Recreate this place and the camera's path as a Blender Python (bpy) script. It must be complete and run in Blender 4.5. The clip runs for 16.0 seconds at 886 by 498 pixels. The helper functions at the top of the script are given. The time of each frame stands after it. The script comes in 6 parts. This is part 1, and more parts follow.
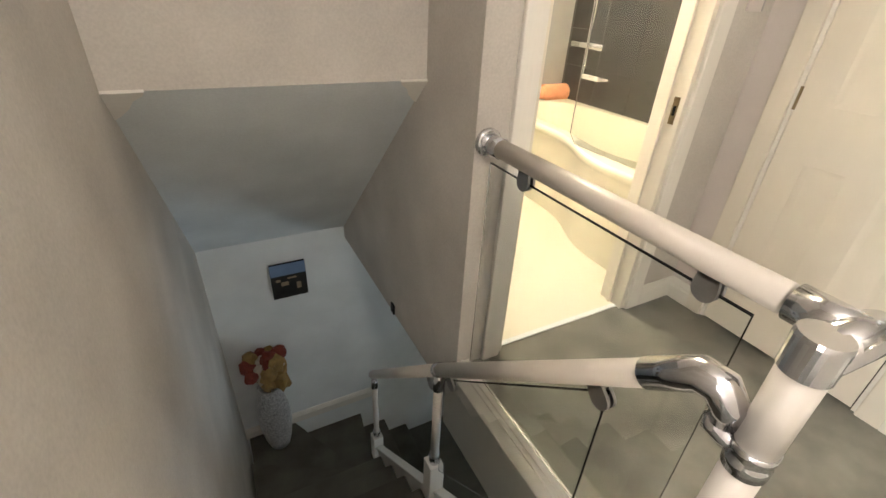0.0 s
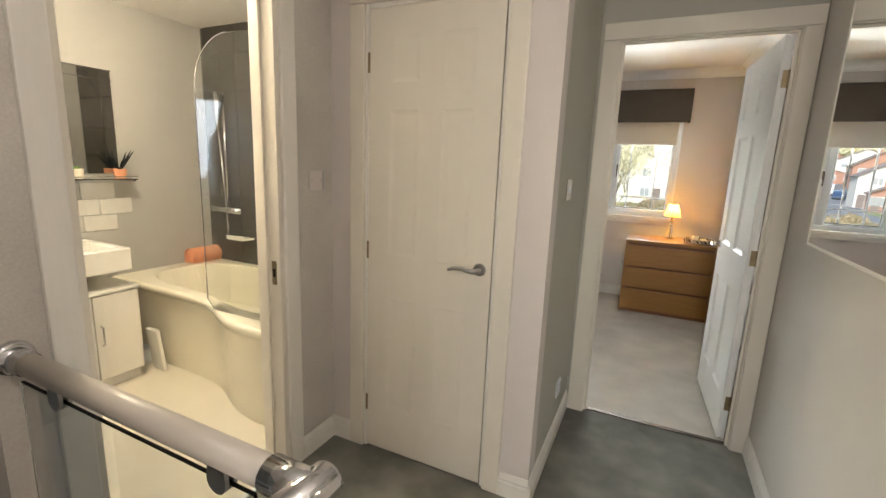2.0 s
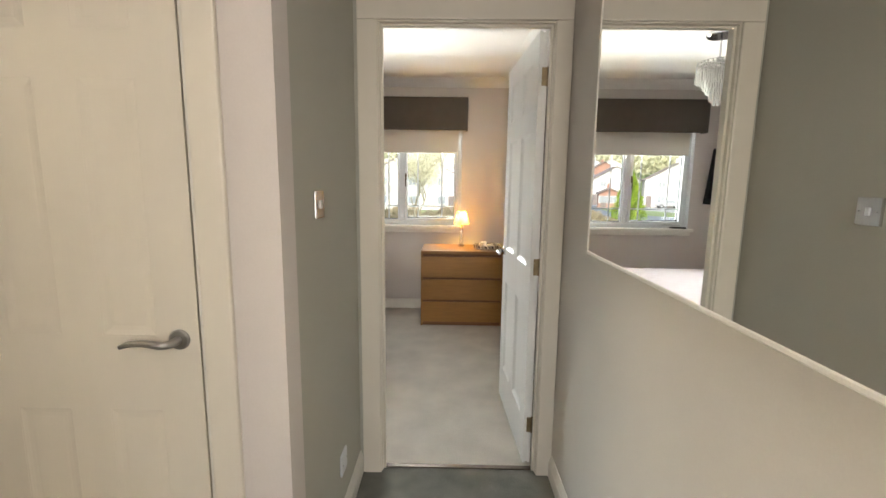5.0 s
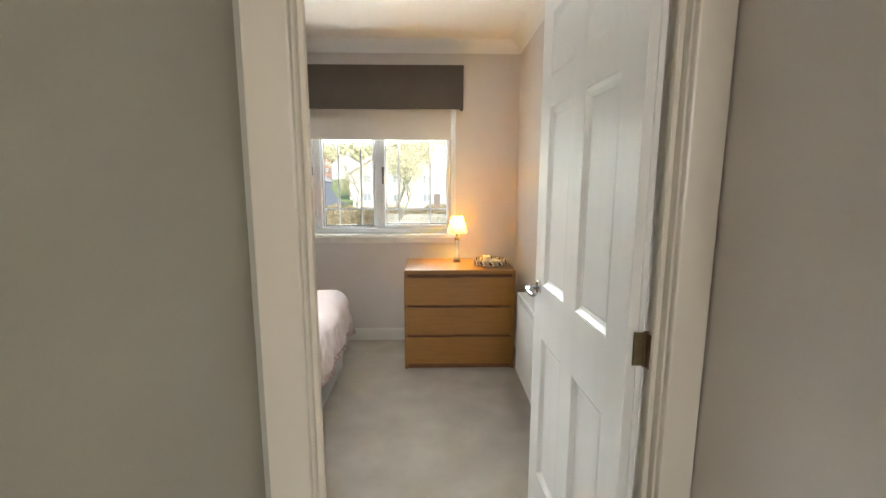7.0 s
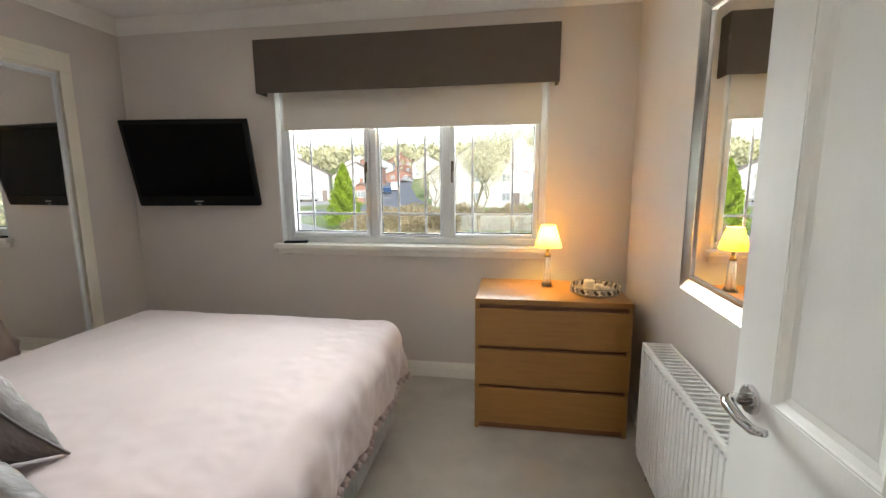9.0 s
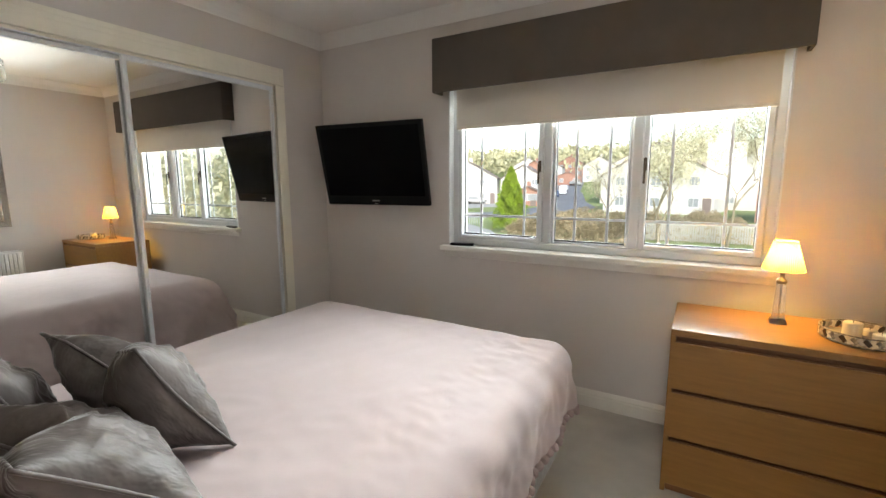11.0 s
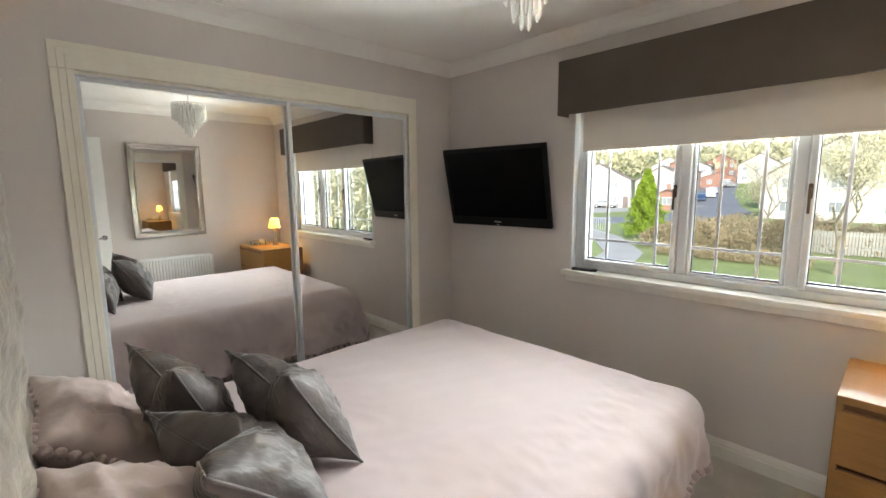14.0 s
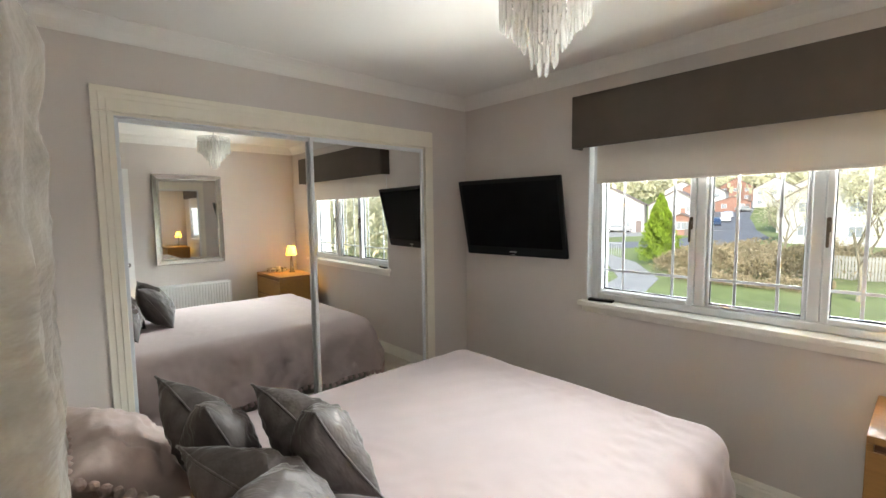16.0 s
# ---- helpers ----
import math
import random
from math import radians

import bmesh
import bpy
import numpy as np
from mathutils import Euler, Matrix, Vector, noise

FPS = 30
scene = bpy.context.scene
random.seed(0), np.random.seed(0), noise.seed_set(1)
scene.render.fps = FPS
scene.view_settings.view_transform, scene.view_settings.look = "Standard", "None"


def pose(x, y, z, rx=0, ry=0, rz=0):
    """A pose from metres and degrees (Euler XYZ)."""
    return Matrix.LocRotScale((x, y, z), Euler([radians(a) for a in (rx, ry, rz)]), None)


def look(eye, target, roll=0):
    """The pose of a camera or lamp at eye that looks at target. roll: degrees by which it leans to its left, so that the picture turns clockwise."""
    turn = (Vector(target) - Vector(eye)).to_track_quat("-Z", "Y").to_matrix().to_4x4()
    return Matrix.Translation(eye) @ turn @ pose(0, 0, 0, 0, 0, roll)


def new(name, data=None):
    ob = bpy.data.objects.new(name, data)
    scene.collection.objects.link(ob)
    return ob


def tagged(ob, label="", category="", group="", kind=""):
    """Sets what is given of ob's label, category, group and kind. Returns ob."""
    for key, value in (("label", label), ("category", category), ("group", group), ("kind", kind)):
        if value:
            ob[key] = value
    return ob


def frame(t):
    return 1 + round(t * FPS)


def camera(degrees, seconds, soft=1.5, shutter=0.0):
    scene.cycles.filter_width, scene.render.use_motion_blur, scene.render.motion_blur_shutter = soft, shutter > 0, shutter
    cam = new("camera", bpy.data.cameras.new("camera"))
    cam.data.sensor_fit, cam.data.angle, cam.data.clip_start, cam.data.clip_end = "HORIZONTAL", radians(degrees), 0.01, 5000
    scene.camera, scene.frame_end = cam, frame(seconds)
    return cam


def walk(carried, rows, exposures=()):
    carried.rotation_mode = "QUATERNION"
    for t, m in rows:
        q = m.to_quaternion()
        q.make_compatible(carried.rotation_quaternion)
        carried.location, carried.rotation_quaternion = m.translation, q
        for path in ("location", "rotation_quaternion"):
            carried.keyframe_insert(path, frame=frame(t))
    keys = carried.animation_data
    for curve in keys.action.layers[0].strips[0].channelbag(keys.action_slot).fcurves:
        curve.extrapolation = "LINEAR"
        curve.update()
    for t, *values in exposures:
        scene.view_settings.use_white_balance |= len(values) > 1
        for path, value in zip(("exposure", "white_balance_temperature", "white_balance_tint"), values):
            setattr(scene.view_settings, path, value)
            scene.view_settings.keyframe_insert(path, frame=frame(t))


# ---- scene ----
cam = camera(90.7, 16.0)
PATH = [
    (0, (0.171, 0.154, 1.261), (1.004, 1.669, 0.256), 3.0),
    (0.5, (0.264, 0.099, 1.317), (1.319, 1.566, 0.46), 3.2),
    (1, (0.347, 0.018, 1.364), (1.662, 1.367, 0.692), 3.1),
    (1.5, (0.394, -0.058, 1.383), (1.969, 1.071, 0.885), 2.7),
    (2, (0.436, -0.131, 1.39), (2.213, 0.704, 1.012), 2.3),
    (2.5, (0.483, -0.185, 1.382), (2.384, 0.357, 1.078), 1.8),
    (3, (0.52, -0.21, 1.377), (2.477, 0.098, 1.101), 1.5),
    (3.5, (0.583, -0.217, 1.374), (2.558, -0.059, 1.102), 1.1),
    (4, (0.68, -0.209, 1.372), (2.66, -0.139, 1.094), 1.0),
    (4.2, (0.728, -0.228, 1.379), (2.706, -0.162, 1.092), 0.9),
    (6.5, (1.808, -0.162, 1.366), (3.784, -0.208, 1.061), 0.3),
    (7, (2.09, -0.162, 1.364), (4.065, -0.2, 1.053), 0.1),
    (7.5, (2.356, -0.159, 1.371), (4.332, -0.165, 1.06), 0.1),
    (8, (2.579, -0.149, 1.366), (4.554, -0.092, 1.054), -0.0),
    (10.5, (3.105, -0.056, 1.339), (4.894, 0.786, 1.036), -0.4),
    (11, (3.132, -0.017, 1.336), (4.836, 0.988, 1.039), -0.2),
    (11.5, (3.146, -0.02, 1.342), (4.746, 1.142, 1.042), -0.4),
    (12, (3.15, -0.035, 1.351), (4.657, 1.244, 1.047), -0.5),
    (12.5, (3.145, -0.046, 1.363), (4.582, 1.311, 1.06), -0.6),
    (13, (3.132, -0.053, 1.398), (4.525, 1.35, 1.097), -0.6),
    (13.5, (3.128, -0.055, 1.436), (4.498, 1.372, 1.142), -0.6),
    (14, (3.122, -0.053, 1.472), (4.48, 1.388, 1.191), -0.6),
    (14.5, (3.111, -0.058, 1.5), (4.458, 1.398, 1.24), -0.6),
    (15, (3.092, -0.063, 1.516), (4.432, 1.404, 1.286), -0.6),
    (15.5, (3.081, -0.065, 1.521), (4.413, 1.415, 1.325), -0.7),
    (16, (3.078, -0.056, 1.517), (4.406, 1.43, 1.347), -0.7),
]
EXPOSURES = [(0, 2.97), (0.5, 2.82), (1, 2.58), (1.5, 2.25), (2, 2.1), (4.2, 2.15), (6.5, 2.42), (7, 2.33), (7.5, 2.25), (8, 2.12), (10.5, 2.05), (13, 2.1), (16, 2.2)]
walk(cam, [(t, look(eye, target, roll)) for t, eye, target, roll in PATH], EXPOSURES)

# ---- light ----
world = bpy.data.worlds.new("world")
scene.world = world
world.use_nodes = True
wn = world.node_tree.nodes
sky = wn.new("ShaderNodeTexSky")
sky.sky_type, sky.sun_disc = "NISHITA", False
sky.sun_elevation, sky.sun_rotation = radians(32), radians(240)
sky.air_density, sky.dust_density = 1.2, 1.0
world.node_tree.links.new(sky.outputs[0], wn["Background"].inputs[0])
wn["Background"].inputs[1].default_value = 0.075


def lamp(name, kind, energy, colour, m, size=0.1, size_y=0.0, spread=180):
    d = bpy.data.lights.new(name, kind)
    d.energy, d.color = energy, colour
    if kind == "AREA":
        d.size, d.spread = size, radians(spread)
        if size_y:
            d.shape, d.size_y = "RECTANGLE", size_y
    elif kind == "SUN":
        d.angle = radians(size)
    else:
        d.shadow_soft_size = size
    ob = new(name, d)
    ob.matrix_world = m
    return ob


lamp("sun", "SUN", 1.3, (1.0, 0.95, 0.88), pose(0, 0, 20, 58, 0, -60), 12)
# area lamps that stand in for daylight through the openings
lamp("bedroom_window_light", "AREA", 700, (0.92, 0.98, 0.98), look((14.0, 0.60, 3.85), (3.4, 0.95, 1.0)), 10.0, 2.0)
# hidden upward lamp added to brighten the ceiling, in place of ground bounce
lamp("bedroom_ground_fill", "AREA", 220, (0.97, 0.99, 0.95), look((9.6, 0.55, -1.35), (3.9, 0.95, 2.43)), 4.5, 1.4)
# fill from an invented opening in the unseen west wall
lamp("landing_fill_light", "AREA", 4.5, (0.98, 0.97, 0.96), look((-1.38, -0.35, 1.55), (2.0, -0.2, 1.0)), 0.62, 1.05)
# unseen bluish fill added below to lift the stair wall and soffit
lamp("lower_hall_fill_light", "AREA", 1.6, (0.70, 0.87, 1.0), look((2.9, 0.70, -1.75), (-0.06, 0.95, -0.05)), 0.8, 1.2, 100)
lamp("bathroom_window_light", "AREA", 0.9, (0.80, 0.88, 1.0), look((1.16, 3.21, 1.5), (1.4, 2.0, 0.8)), 0.3, 0.7)
# lamps
# added bulb, out of view, that brightens the landing and stair walls
lamp("landing_fill_bulb", "POINT", 3.7, (1.0, 0.91, 0.83), pose(0.42, -0.25, 1.98), 0.10)
lamp("bathroom_ceiling_bulb", "POINT", 15.5, (1.0, 0.85, 0.62), pose(1.50, 2.05, 2.21), 0.09)
lamp("bedside_lamp_bulb", "POINT", 3.3, (1.0, 0.57, 0.09), pose(5.44, -0.335, 1.03), 0.03)


# ---- materials ----
def rgb(c, k=1.0):
    return (c[0] * k, c[1] * k, c[2] * k, 1)


def mat(name, base, rough=0.6, metal=0.0, vary=0.06, scale=6.0, grain=250.0, bump=0.05, stretch=(1, 1, 1), rnd=0.0, **extra):
    """A surface with a broad and a fine variation of colour, and a fine relief."""
    m = bpy.data.materials.new(name)
    m.use_nodes = True
    n, l = m.node_tree.nodes, m.node_tree.links
    b = n["Principled BSDF"]
    b.inputs["Roughness"].default_value, b.inputs["Metallic"].default_value = rough, metal
    co = n.new("ShaderNodeTexCoord")
    mp = n.new("ShaderNodeMapping")
    mp.inputs["Scale"].default_value = stretch
    l.new(co.outputs["Object"], mp.inputs[0])
    big, fine = n.new("ShaderNodeTexNoise"), n.new("ShaderNodeTexNoise")
    big.inputs["Scale"].default_value, fine.inputs["Scale"].default_value = scale, grain
    big.inputs["Detail"].default_value, fine.inputs["Detail"].default_value = 5, 3
    l.new(mp.outputs[0], big.inputs["Vector"])
    l.new(mp.outputs[0], fine.inputs["Vector"])
    mix = n.new("ShaderNodeMath")
    mix.operation = "MULTIPLY_ADD"
    l.new(fine.outputs[0], mix.inputs[0])
    mix.inputs[1].default_value = 0.45
    l.new(big.outputs[0], mix.inputs[2])
    last = mix.outputs[0]
    if rnd:
        info, add = n.new("ShaderNodeObjectInfo"), n.new("ShaderNodeMath")
        add.operation = "MULTIPLY_ADD"
        add.inputs[1].default_value = rnd
        l.new(info.outputs["Random"], add.inputs[0])
        l.new(last, add.inputs[2])
        last = add.outputs[0]
    ramp = n.new("ShaderNodeValToRGB")
    ramp.color_ramp.elements[0].position, ramp.color_ramp.elements[1].position = 0.35, 1.1 if not rnd else 1.0
    ramp.color_ramp.elements[1].position = min(1.0, ramp.color_ramp.elements[1].position)
    ramp.color_ramp.elements[0].color, ramp.color_ramp.elements[1].color = rgb(base, 1 - vary), rgb(base, 1 + vary)
    l.new(last, ramp.inputs[0])
    l.new(ramp.outputs[0], b.inputs["Base Color"])
    if bump:
        bp = n.new("ShaderNodeBump")
        bp.inputs["Strength"].default_value, bp.inputs["Distance"].default_value = bump, extra.pop("depth", 0.002)
        l.new(fine.outputs[0], bp.inputs["Height"])
        l.new(bp.outputs[0], b.inputs["Normal"])
    for key, value in extra.items():
        b.inputs[key.replace("_", " ")].default_value = value
    return m


WALL = mat("wall_paint", (0.65, 0.598, 0.565), 0.85, vary=0.05, scale=1.6, bump=0.12, grain=160)
HALL_WALL = mat("pale_grey_wall_paint", (0.62, 0.58, 0.53), 0.85, vary=0.05, scale=1.6, bump=0.12, grain=160)
# wall colour greyed and darkened to hold the cool, dim light of the corridor
DIM_WALL = mat("dimmed_grey_wall_paint", (0.45, 0.438, 0.38), 0.85, vary=0.05, scale=1.6, bump=0.12, grain=160)
# broad uneven variation of tone
STAIR_WALL = mat("stair_wall_paint", (0.55, 0.515, 0.47), 0.8, vary=0.22, scale=2.3, bump=0.15, grain=140)
BATH_WALL = mat("bathroom_paint", (0.43, 0.415, 0.385), 0.6, vary=0.04, scale=2, bump=0.08, grain=160)
CEIL = mat("ceiling_paint", (0.80, 0.78, 0.75), 0.9, vary=0.03, scale=2, bump=0.1, grain=120)
GLOSS = mat("white_gloss_paint", (0.78, 0.75, 0.69), 0.28, vary=0.05, scale=3, bump=0.10, grain=45, stretch=(6, 6, 0.5))
CREAM = mat("cream_gloss_paint", (0.74, 0.69, 0.60), 0.30, vary=0.02, scale=3, bump=0.04, grain=45, stretch=(6, 6, 0.5))
CASING = mat("pale_cream_gloss_paint", (0.83, 0.785, 0.68), 0.30, vary=0.03, scale=3, bump=0.05, grain=45, stretch=(6, 6, 0.5))
RAIL = mat("cream_white_rail", (0.58, 0.53, 0.47), 0.34, vary=0.03, bump=0)
DOOR_WHITE = mat("cool_white_door_paint", (0.84, 0.84, 0.82), 0.32, vary=0.03, scale=3, bump=0.10, grain=45, stretch=(6, 6, 0.5))
UPVC = mat("white_plastic", (0.68, 0.70, 0.72), 0.3, vary=0.02, bump=0)
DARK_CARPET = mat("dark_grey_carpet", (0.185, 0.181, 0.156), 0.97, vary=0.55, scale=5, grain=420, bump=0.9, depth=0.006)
# darker than the landing carpet: the stairwell's dimness is in the colour
DIM_STAIR_CARPET = mat("dimmed_stair_carpet", (0.105, 0.098, 0.078), 0.97, vary=0.5, scale=5, grain=420, bump=0.9, depth=0.006)
LIGHT_CARPET = mat("pale_carpet", (0.55, 0.505, 0.445), 0.97, vary=0.17, scale=5, grain=420, bump=0.8, depth=0.006)
VINYL = mat("cream_vinyl", (0.68, 0.63, 0.52), 0.35, vary=0.04, scale=2, bump=0.05)
CHROME = mat("chrome", (0.66, 0.66, 0.68), 0.12, 1.0, vary=0.05, bump=0.0)
BRUSHED = mat("brushed_steel", (0.42, 0.41, 0.40), 0.35, 1.0, vary=0.1, bump=0.1)
BRONZE = mat("dark_bronze", (0.10, 0.075, 0.055), 0.4, 0.8, vary=0.2, scale=40, bump=0.05)
BRASS = mat("worn_brass", (0.26, 0.20, 0.12), 0.4, 1.0, vary=0.25, scale=30, bump=0.1)
SILVER = mat("silver_leaf_frame", (0.60, 0.58, 0.55), 0.25, 1.0, vary=0.12, scale=25, bump=0.15)
ALU = mat("aluminium", (0.76, 0.78, 0.80), 0.42, 0.25, vary=0.04, bump=0)
# dark colour chosen to kill the glare under the panes
OUTER_SILL = mat("dark_glare_sill", (0.16, 0.155, 0.145), 0.9, vary=0.2, scale=8)
OAK = mat("oak_veneer", (0.31, 0.15, 0.036), 0.36, vary=0.16, scale=5, grain=60, bump=0.06, stretch=(14, 1.2, 14))
# darker oak: the shade of gaps and recesses is put into the colour
OAK_SHADE = mat("oak_shadow_edge", (0.20, 0.085, 0.03), 0.5, vary=0.15, scale=8, grain=60, stretch=(14, 1.2, 14))
PINK = mat("blush_cotton", (0.60, 0.49, 0.487), 0.85, vary=0.05, scale=5, grain=600, bump=0.2, depth=0.001, Sheen_Weight=0.25)
PINK_SATIN = mat("blush_satin", (0.56, 0.435, 0.395), 0.48, vary=0.16, scale=9, grain=11, bump=0.8, depth=0.012, Sheen_Weight=0.3)
POM = mat("dusty_pink_wool", (0.50, 0.38, 0.37), 0.95, vary=0.2, scale=40, bump=0.6)
VELVET = mat("grey_velvet", (0.088, 0.073, 0.068), 0.52, vary=0.55, scale=7, grain=15, bump=1.0, depth=0.011, stretch=(2.6, 1, 0.6), Sheen_Weight=0.38, Sheen_Roughness=0.28, Specular_IOR_Level=0.4)
CRUSHED = mat("crushed_velvet", (0.22, 0.205, 0.185), 0.55, vary=0.55, scale=16, grain=60, bump=0.5, depth=0.006, stretch=(1, 1, 0.5), Sheen_Weight=0.7)
SOFFIT = mat("pale_blue_grey_paint", (0.69, 0.72, 0.72), 0.8, vary=0.14, scale=3, bump=0.15, grain=140)
HEAD = mat("taupe_crushed_velvet", (0.28, 0.235, 0.185), 0.6, vary=0.5, scale=10, grain=30, bump=0.8, depth=0.008, stretch=(1, 0.6, 1.5), Sheen_Weight=0.6)
PELMET = mat("taupe_felt", (0.092, 0.076, 0.062), 0.95, vary=0.10, scale=8, grain=320, bump=0.5)
BLIND = mat("blind_fabric", (0.70, 0.66, 0.60), 0.9, vary=0.03, scale=4, grain=500, bump=0.2)
BLACK = mat("black_plastic", (0.008, 0.008, 0.009), 0.4, vary=0.1, bump=0.05, Specular_IOR_Level=0.12)
SCREEN = mat("dark_screen", (0.003, 0.003, 0.004), 0.25, vary=0.1, bump=0, Specular_IOR_Level=0.06)
DARK_TILE = mat("dark_grey_tile", (0.045, 0.041, 0.036), 0.25, vary=0.2, scale=4, bump=0.05, rnd=0.25)
GROUT = mat("grout", (0.07, 0.065, 0.06), 0.9, vary=0.1)
WHITE_TILE = mat("white_tile", (0.62, 0.60, 0.55), 0.15, vary=0.03, bump=0)
CERAMIC = mat("white_ceramic", (0.82, 0.80, 0.74), 0.12, vary=0.02, bump=0)
ACRYLIC = mat("cream_bath_acrylic", (0.82, 0.77, 0.62), 0.16, vary=0.02, bump=0)
TOWEL = mat("orange_towel", (0.80, 0.36, 0.20), 0.95, vary=0.12, scale=20, grain=400, bump=0.8)
TRAY = mat("mosaic_tray", (0.28, 0.24, 0.19), 0.3, vary=0.9, scale=60, grain=120, bump=0.3)
WAX = mat("candle_wax", (0.80, 0.72, 0.58), 0.5, vary=0.03, bump=0)
LEAF = mat("plant_leaf", (0.10, 0.20, 0.03), 0.6, vary=0.3, scale=20)
RED = mat("dried_red_flower", (0.16, 0.03, 0.018), 0.9, vary=0.4, scale=30)
IVORY = mat("ivory_flower", (0.45, 0.40, 0.33), 0.9, vary=0.2, scale=30)
STRAW = mat("dried_straw", (0.26, 0.17, 0.06), 0.9, vary=0.3, scale=30)
VASE = mat("silver_mosaic_vase", (0.42, 0.42, 0.42), 0.3, 0.3, vary=0.7, scale=70, grain=150, bump=0.6)
PHOTO_SKY = mat("picture_blue", (0.16, 0.24, 0.38), 0.4, vary=0.2, scale=8)
PHOTO_DARK = mat("picture_dark", (0.02, 0.017, 0.014), 0.4, vary=0.6, scale=25)
PHOTO_SAND = mat("picture_sand", (0.30, 0.23, 0.15), 0.4, vary=0.4, scale=25)


def glassy(name, colour, rough, kind="glass"):
    m = bpy.data.materials.new(name)
    m.use_nodes = True
    b = m.node_tree.nodes["Principled BSDF"]
    b.inputs["Base Color"].default_value = rgb(colour)
    b.inputs["Roughness"].default_value = rough
    if kind == "glass":
        b.inputs["Transmission Weight"].default_value, b.inputs["IOR"].default_value = 1.0, 1.45
    elif kind == "mirror":
        b.inputs["Metallic"].default_value = 1.0
    return m


GLASS = glassy("clear_glass", (0.96, 0.98, 0.97), 0.0)


def lit_through(name, share_through, rough):
    m = glassy(name, (0.96, 0.95, 0.92), rough)
    n, l = m.node_tree.nodes, m.node_tree.links
    t, x = n.new("ShaderNodeBsdfTranslucent"), n.new("ShaderNodeMixShader")
    t.inputs[0].default_value = (0.93, 0.92, 0.89, 1)
    x.inputs[0].default_value = share_through
    l.new(n["Principled BSDF"].outputs[0], x.inputs[1]), l.new(t.outputs[0], x.inputs[2]), l.new(x.outputs[0], n["Material Output"].inputs[0])
    return m


CRYSTAL = lit_through("crystal", 0.2, 0.03)
DROP = lit_through("frosted_crystal", 0.40, 0.08)
MIRROR = glassy("mirror_silver", (0.94, 0.945, 0.93), 0.01, "mirror")
DARK_MIRROR = glassy("mirror_in_bathroom", (0.80, 0.80, 0.78), 0.02, "mirror")
SHADE = bpy.data.materials.new("pleated_shade")
SHADE.use_nodes = True
sn, sl = SHADE.node_tree.nodes, SHADE.node_tree.links
tr, df, mx = sn.new("ShaderNodeBsdfTranslucent"), sn.new("ShaderNodeBsdfDiffuse"), sn.new("ShaderNodeMixShader")
tr.inputs[0].default_value, df.inputs[0].default_value = (0.95, 0.66, 0.20, 1), (0.9, 0.74, 0.36, 1)
mx.inputs[0].default_value = 0.7
sl.new(df.outputs[0], mx.inputs[1]), sl.new(tr.outputs[0], mx.inputs[2]), sl.new(mx.outputs[0], sn["Material Output"].inputs[0])


# ---- builders ----
def link(name, bm, material, parent=None, label="", smooth=False):
    me = bpy.data.meshes.new(name)
    bm.to_mesh(me)
    bm.free()
    me.materials.append(material)
    if smooth:
        me.polygons.foreach_set("use_smooth", [True] * len(me.polygons))
    ob = new(name, me)
    if parent:
        ob.parent = parent
    if label:
        ob["label"] = label
    return ob


def part(name, bm, material, parent, label="", smooth=False):
    return link(name, bm, material, parent, label, smooth)


def share(name, source, m, parent):
    """One more piece on the same mesh."""
    ob = new(name, source.data)
    ob.parent = parent
    ob.matrix_basis = m
    return ob


def thing(name, label, category, m=None, group="", kind=""):
    ob = new(name)
    ob.empty_display_size = 0.1
    if m is not None:
        ob.matrix_world = m
    return tagged(ob, label, category, group, kind)


def add_box(bm, lo, hi, bevel=0.0, m=None, seg=1):
    r = bmesh.ops.create_cube(bm, size=1)
    vs = r["verts"]
    c = [(a + b) / 2 for a, b in zip(lo, hi)]
    s = [abs(b - a) for a, b in zip(lo, hi)]
    bmesh.ops.transform(bm, matrix=Matrix.Translation(c) @ Matrix.Diagonal((*s, 1)), verts=vs)
    if bevel:
        es = list({e for v in vs for e in v.link_edges})
        g = bmesh.ops.bevel(bm, geom=es, offset=bevel, segments=seg, affect="EDGES", profile=0.6)
        vs = list({v for f in g["faces"] for v in f.verts} | {v for v in vs if v.is_valid})
    if m is not None:
        bmesh.ops.transform(bm, matrix=m, verts=vs)
    return vs


def box(lo, hi, bevel=0.0, m=None, seg=1):
    bm = bmesh.new()
    add_box(bm, lo, hi, bevel, m, seg)
    return bm


def boxes(*items, bevel=0.0, m=None):
    bm = bmesh.new()
    for lo, hi in items:
        add_box(bm, lo, hi, bevel)
    if m is not None:
        bm.transform(m)
    return bm


def add_tube(bm, points, radius, sides=16, cap=True):
    pts = [Vector(p) for p in points]
    rad = radius if isinstance(radius, (list, tuple)) else [radius] * len(pts)
    rings, up = [], None
    for i, p in enumerate(pts):
        d = (pts[min(i + 1, len(pts) - 1)] - pts[max(i - 1, 0)]).normalized()
        if up is None:
            up = d.orthogonal().normalized()
        up = (up - d * up.dot(d)).normalized()
        side = d.cross(up)
        rings.append([bm.verts.new(p + rad[i] * (math.cos(a) * up + math.sin(a) * side)) for a in (2 * math.pi * k / sides for k in range(sides))])
    for a, b in zip(rings, rings[1:]):
        for k in range(sides):
            bm.faces.new((a[k], a[(k + 1) % sides], b[(k + 1) % sides], b[k]))
    if cap:
        bm.faces.new(rings[0][::-1]), bm.faces.new(rings[-1])
    return bm


def tube(points, radius, sides=16):
    return add_tube(bmesh.new(), points, radius, sides)


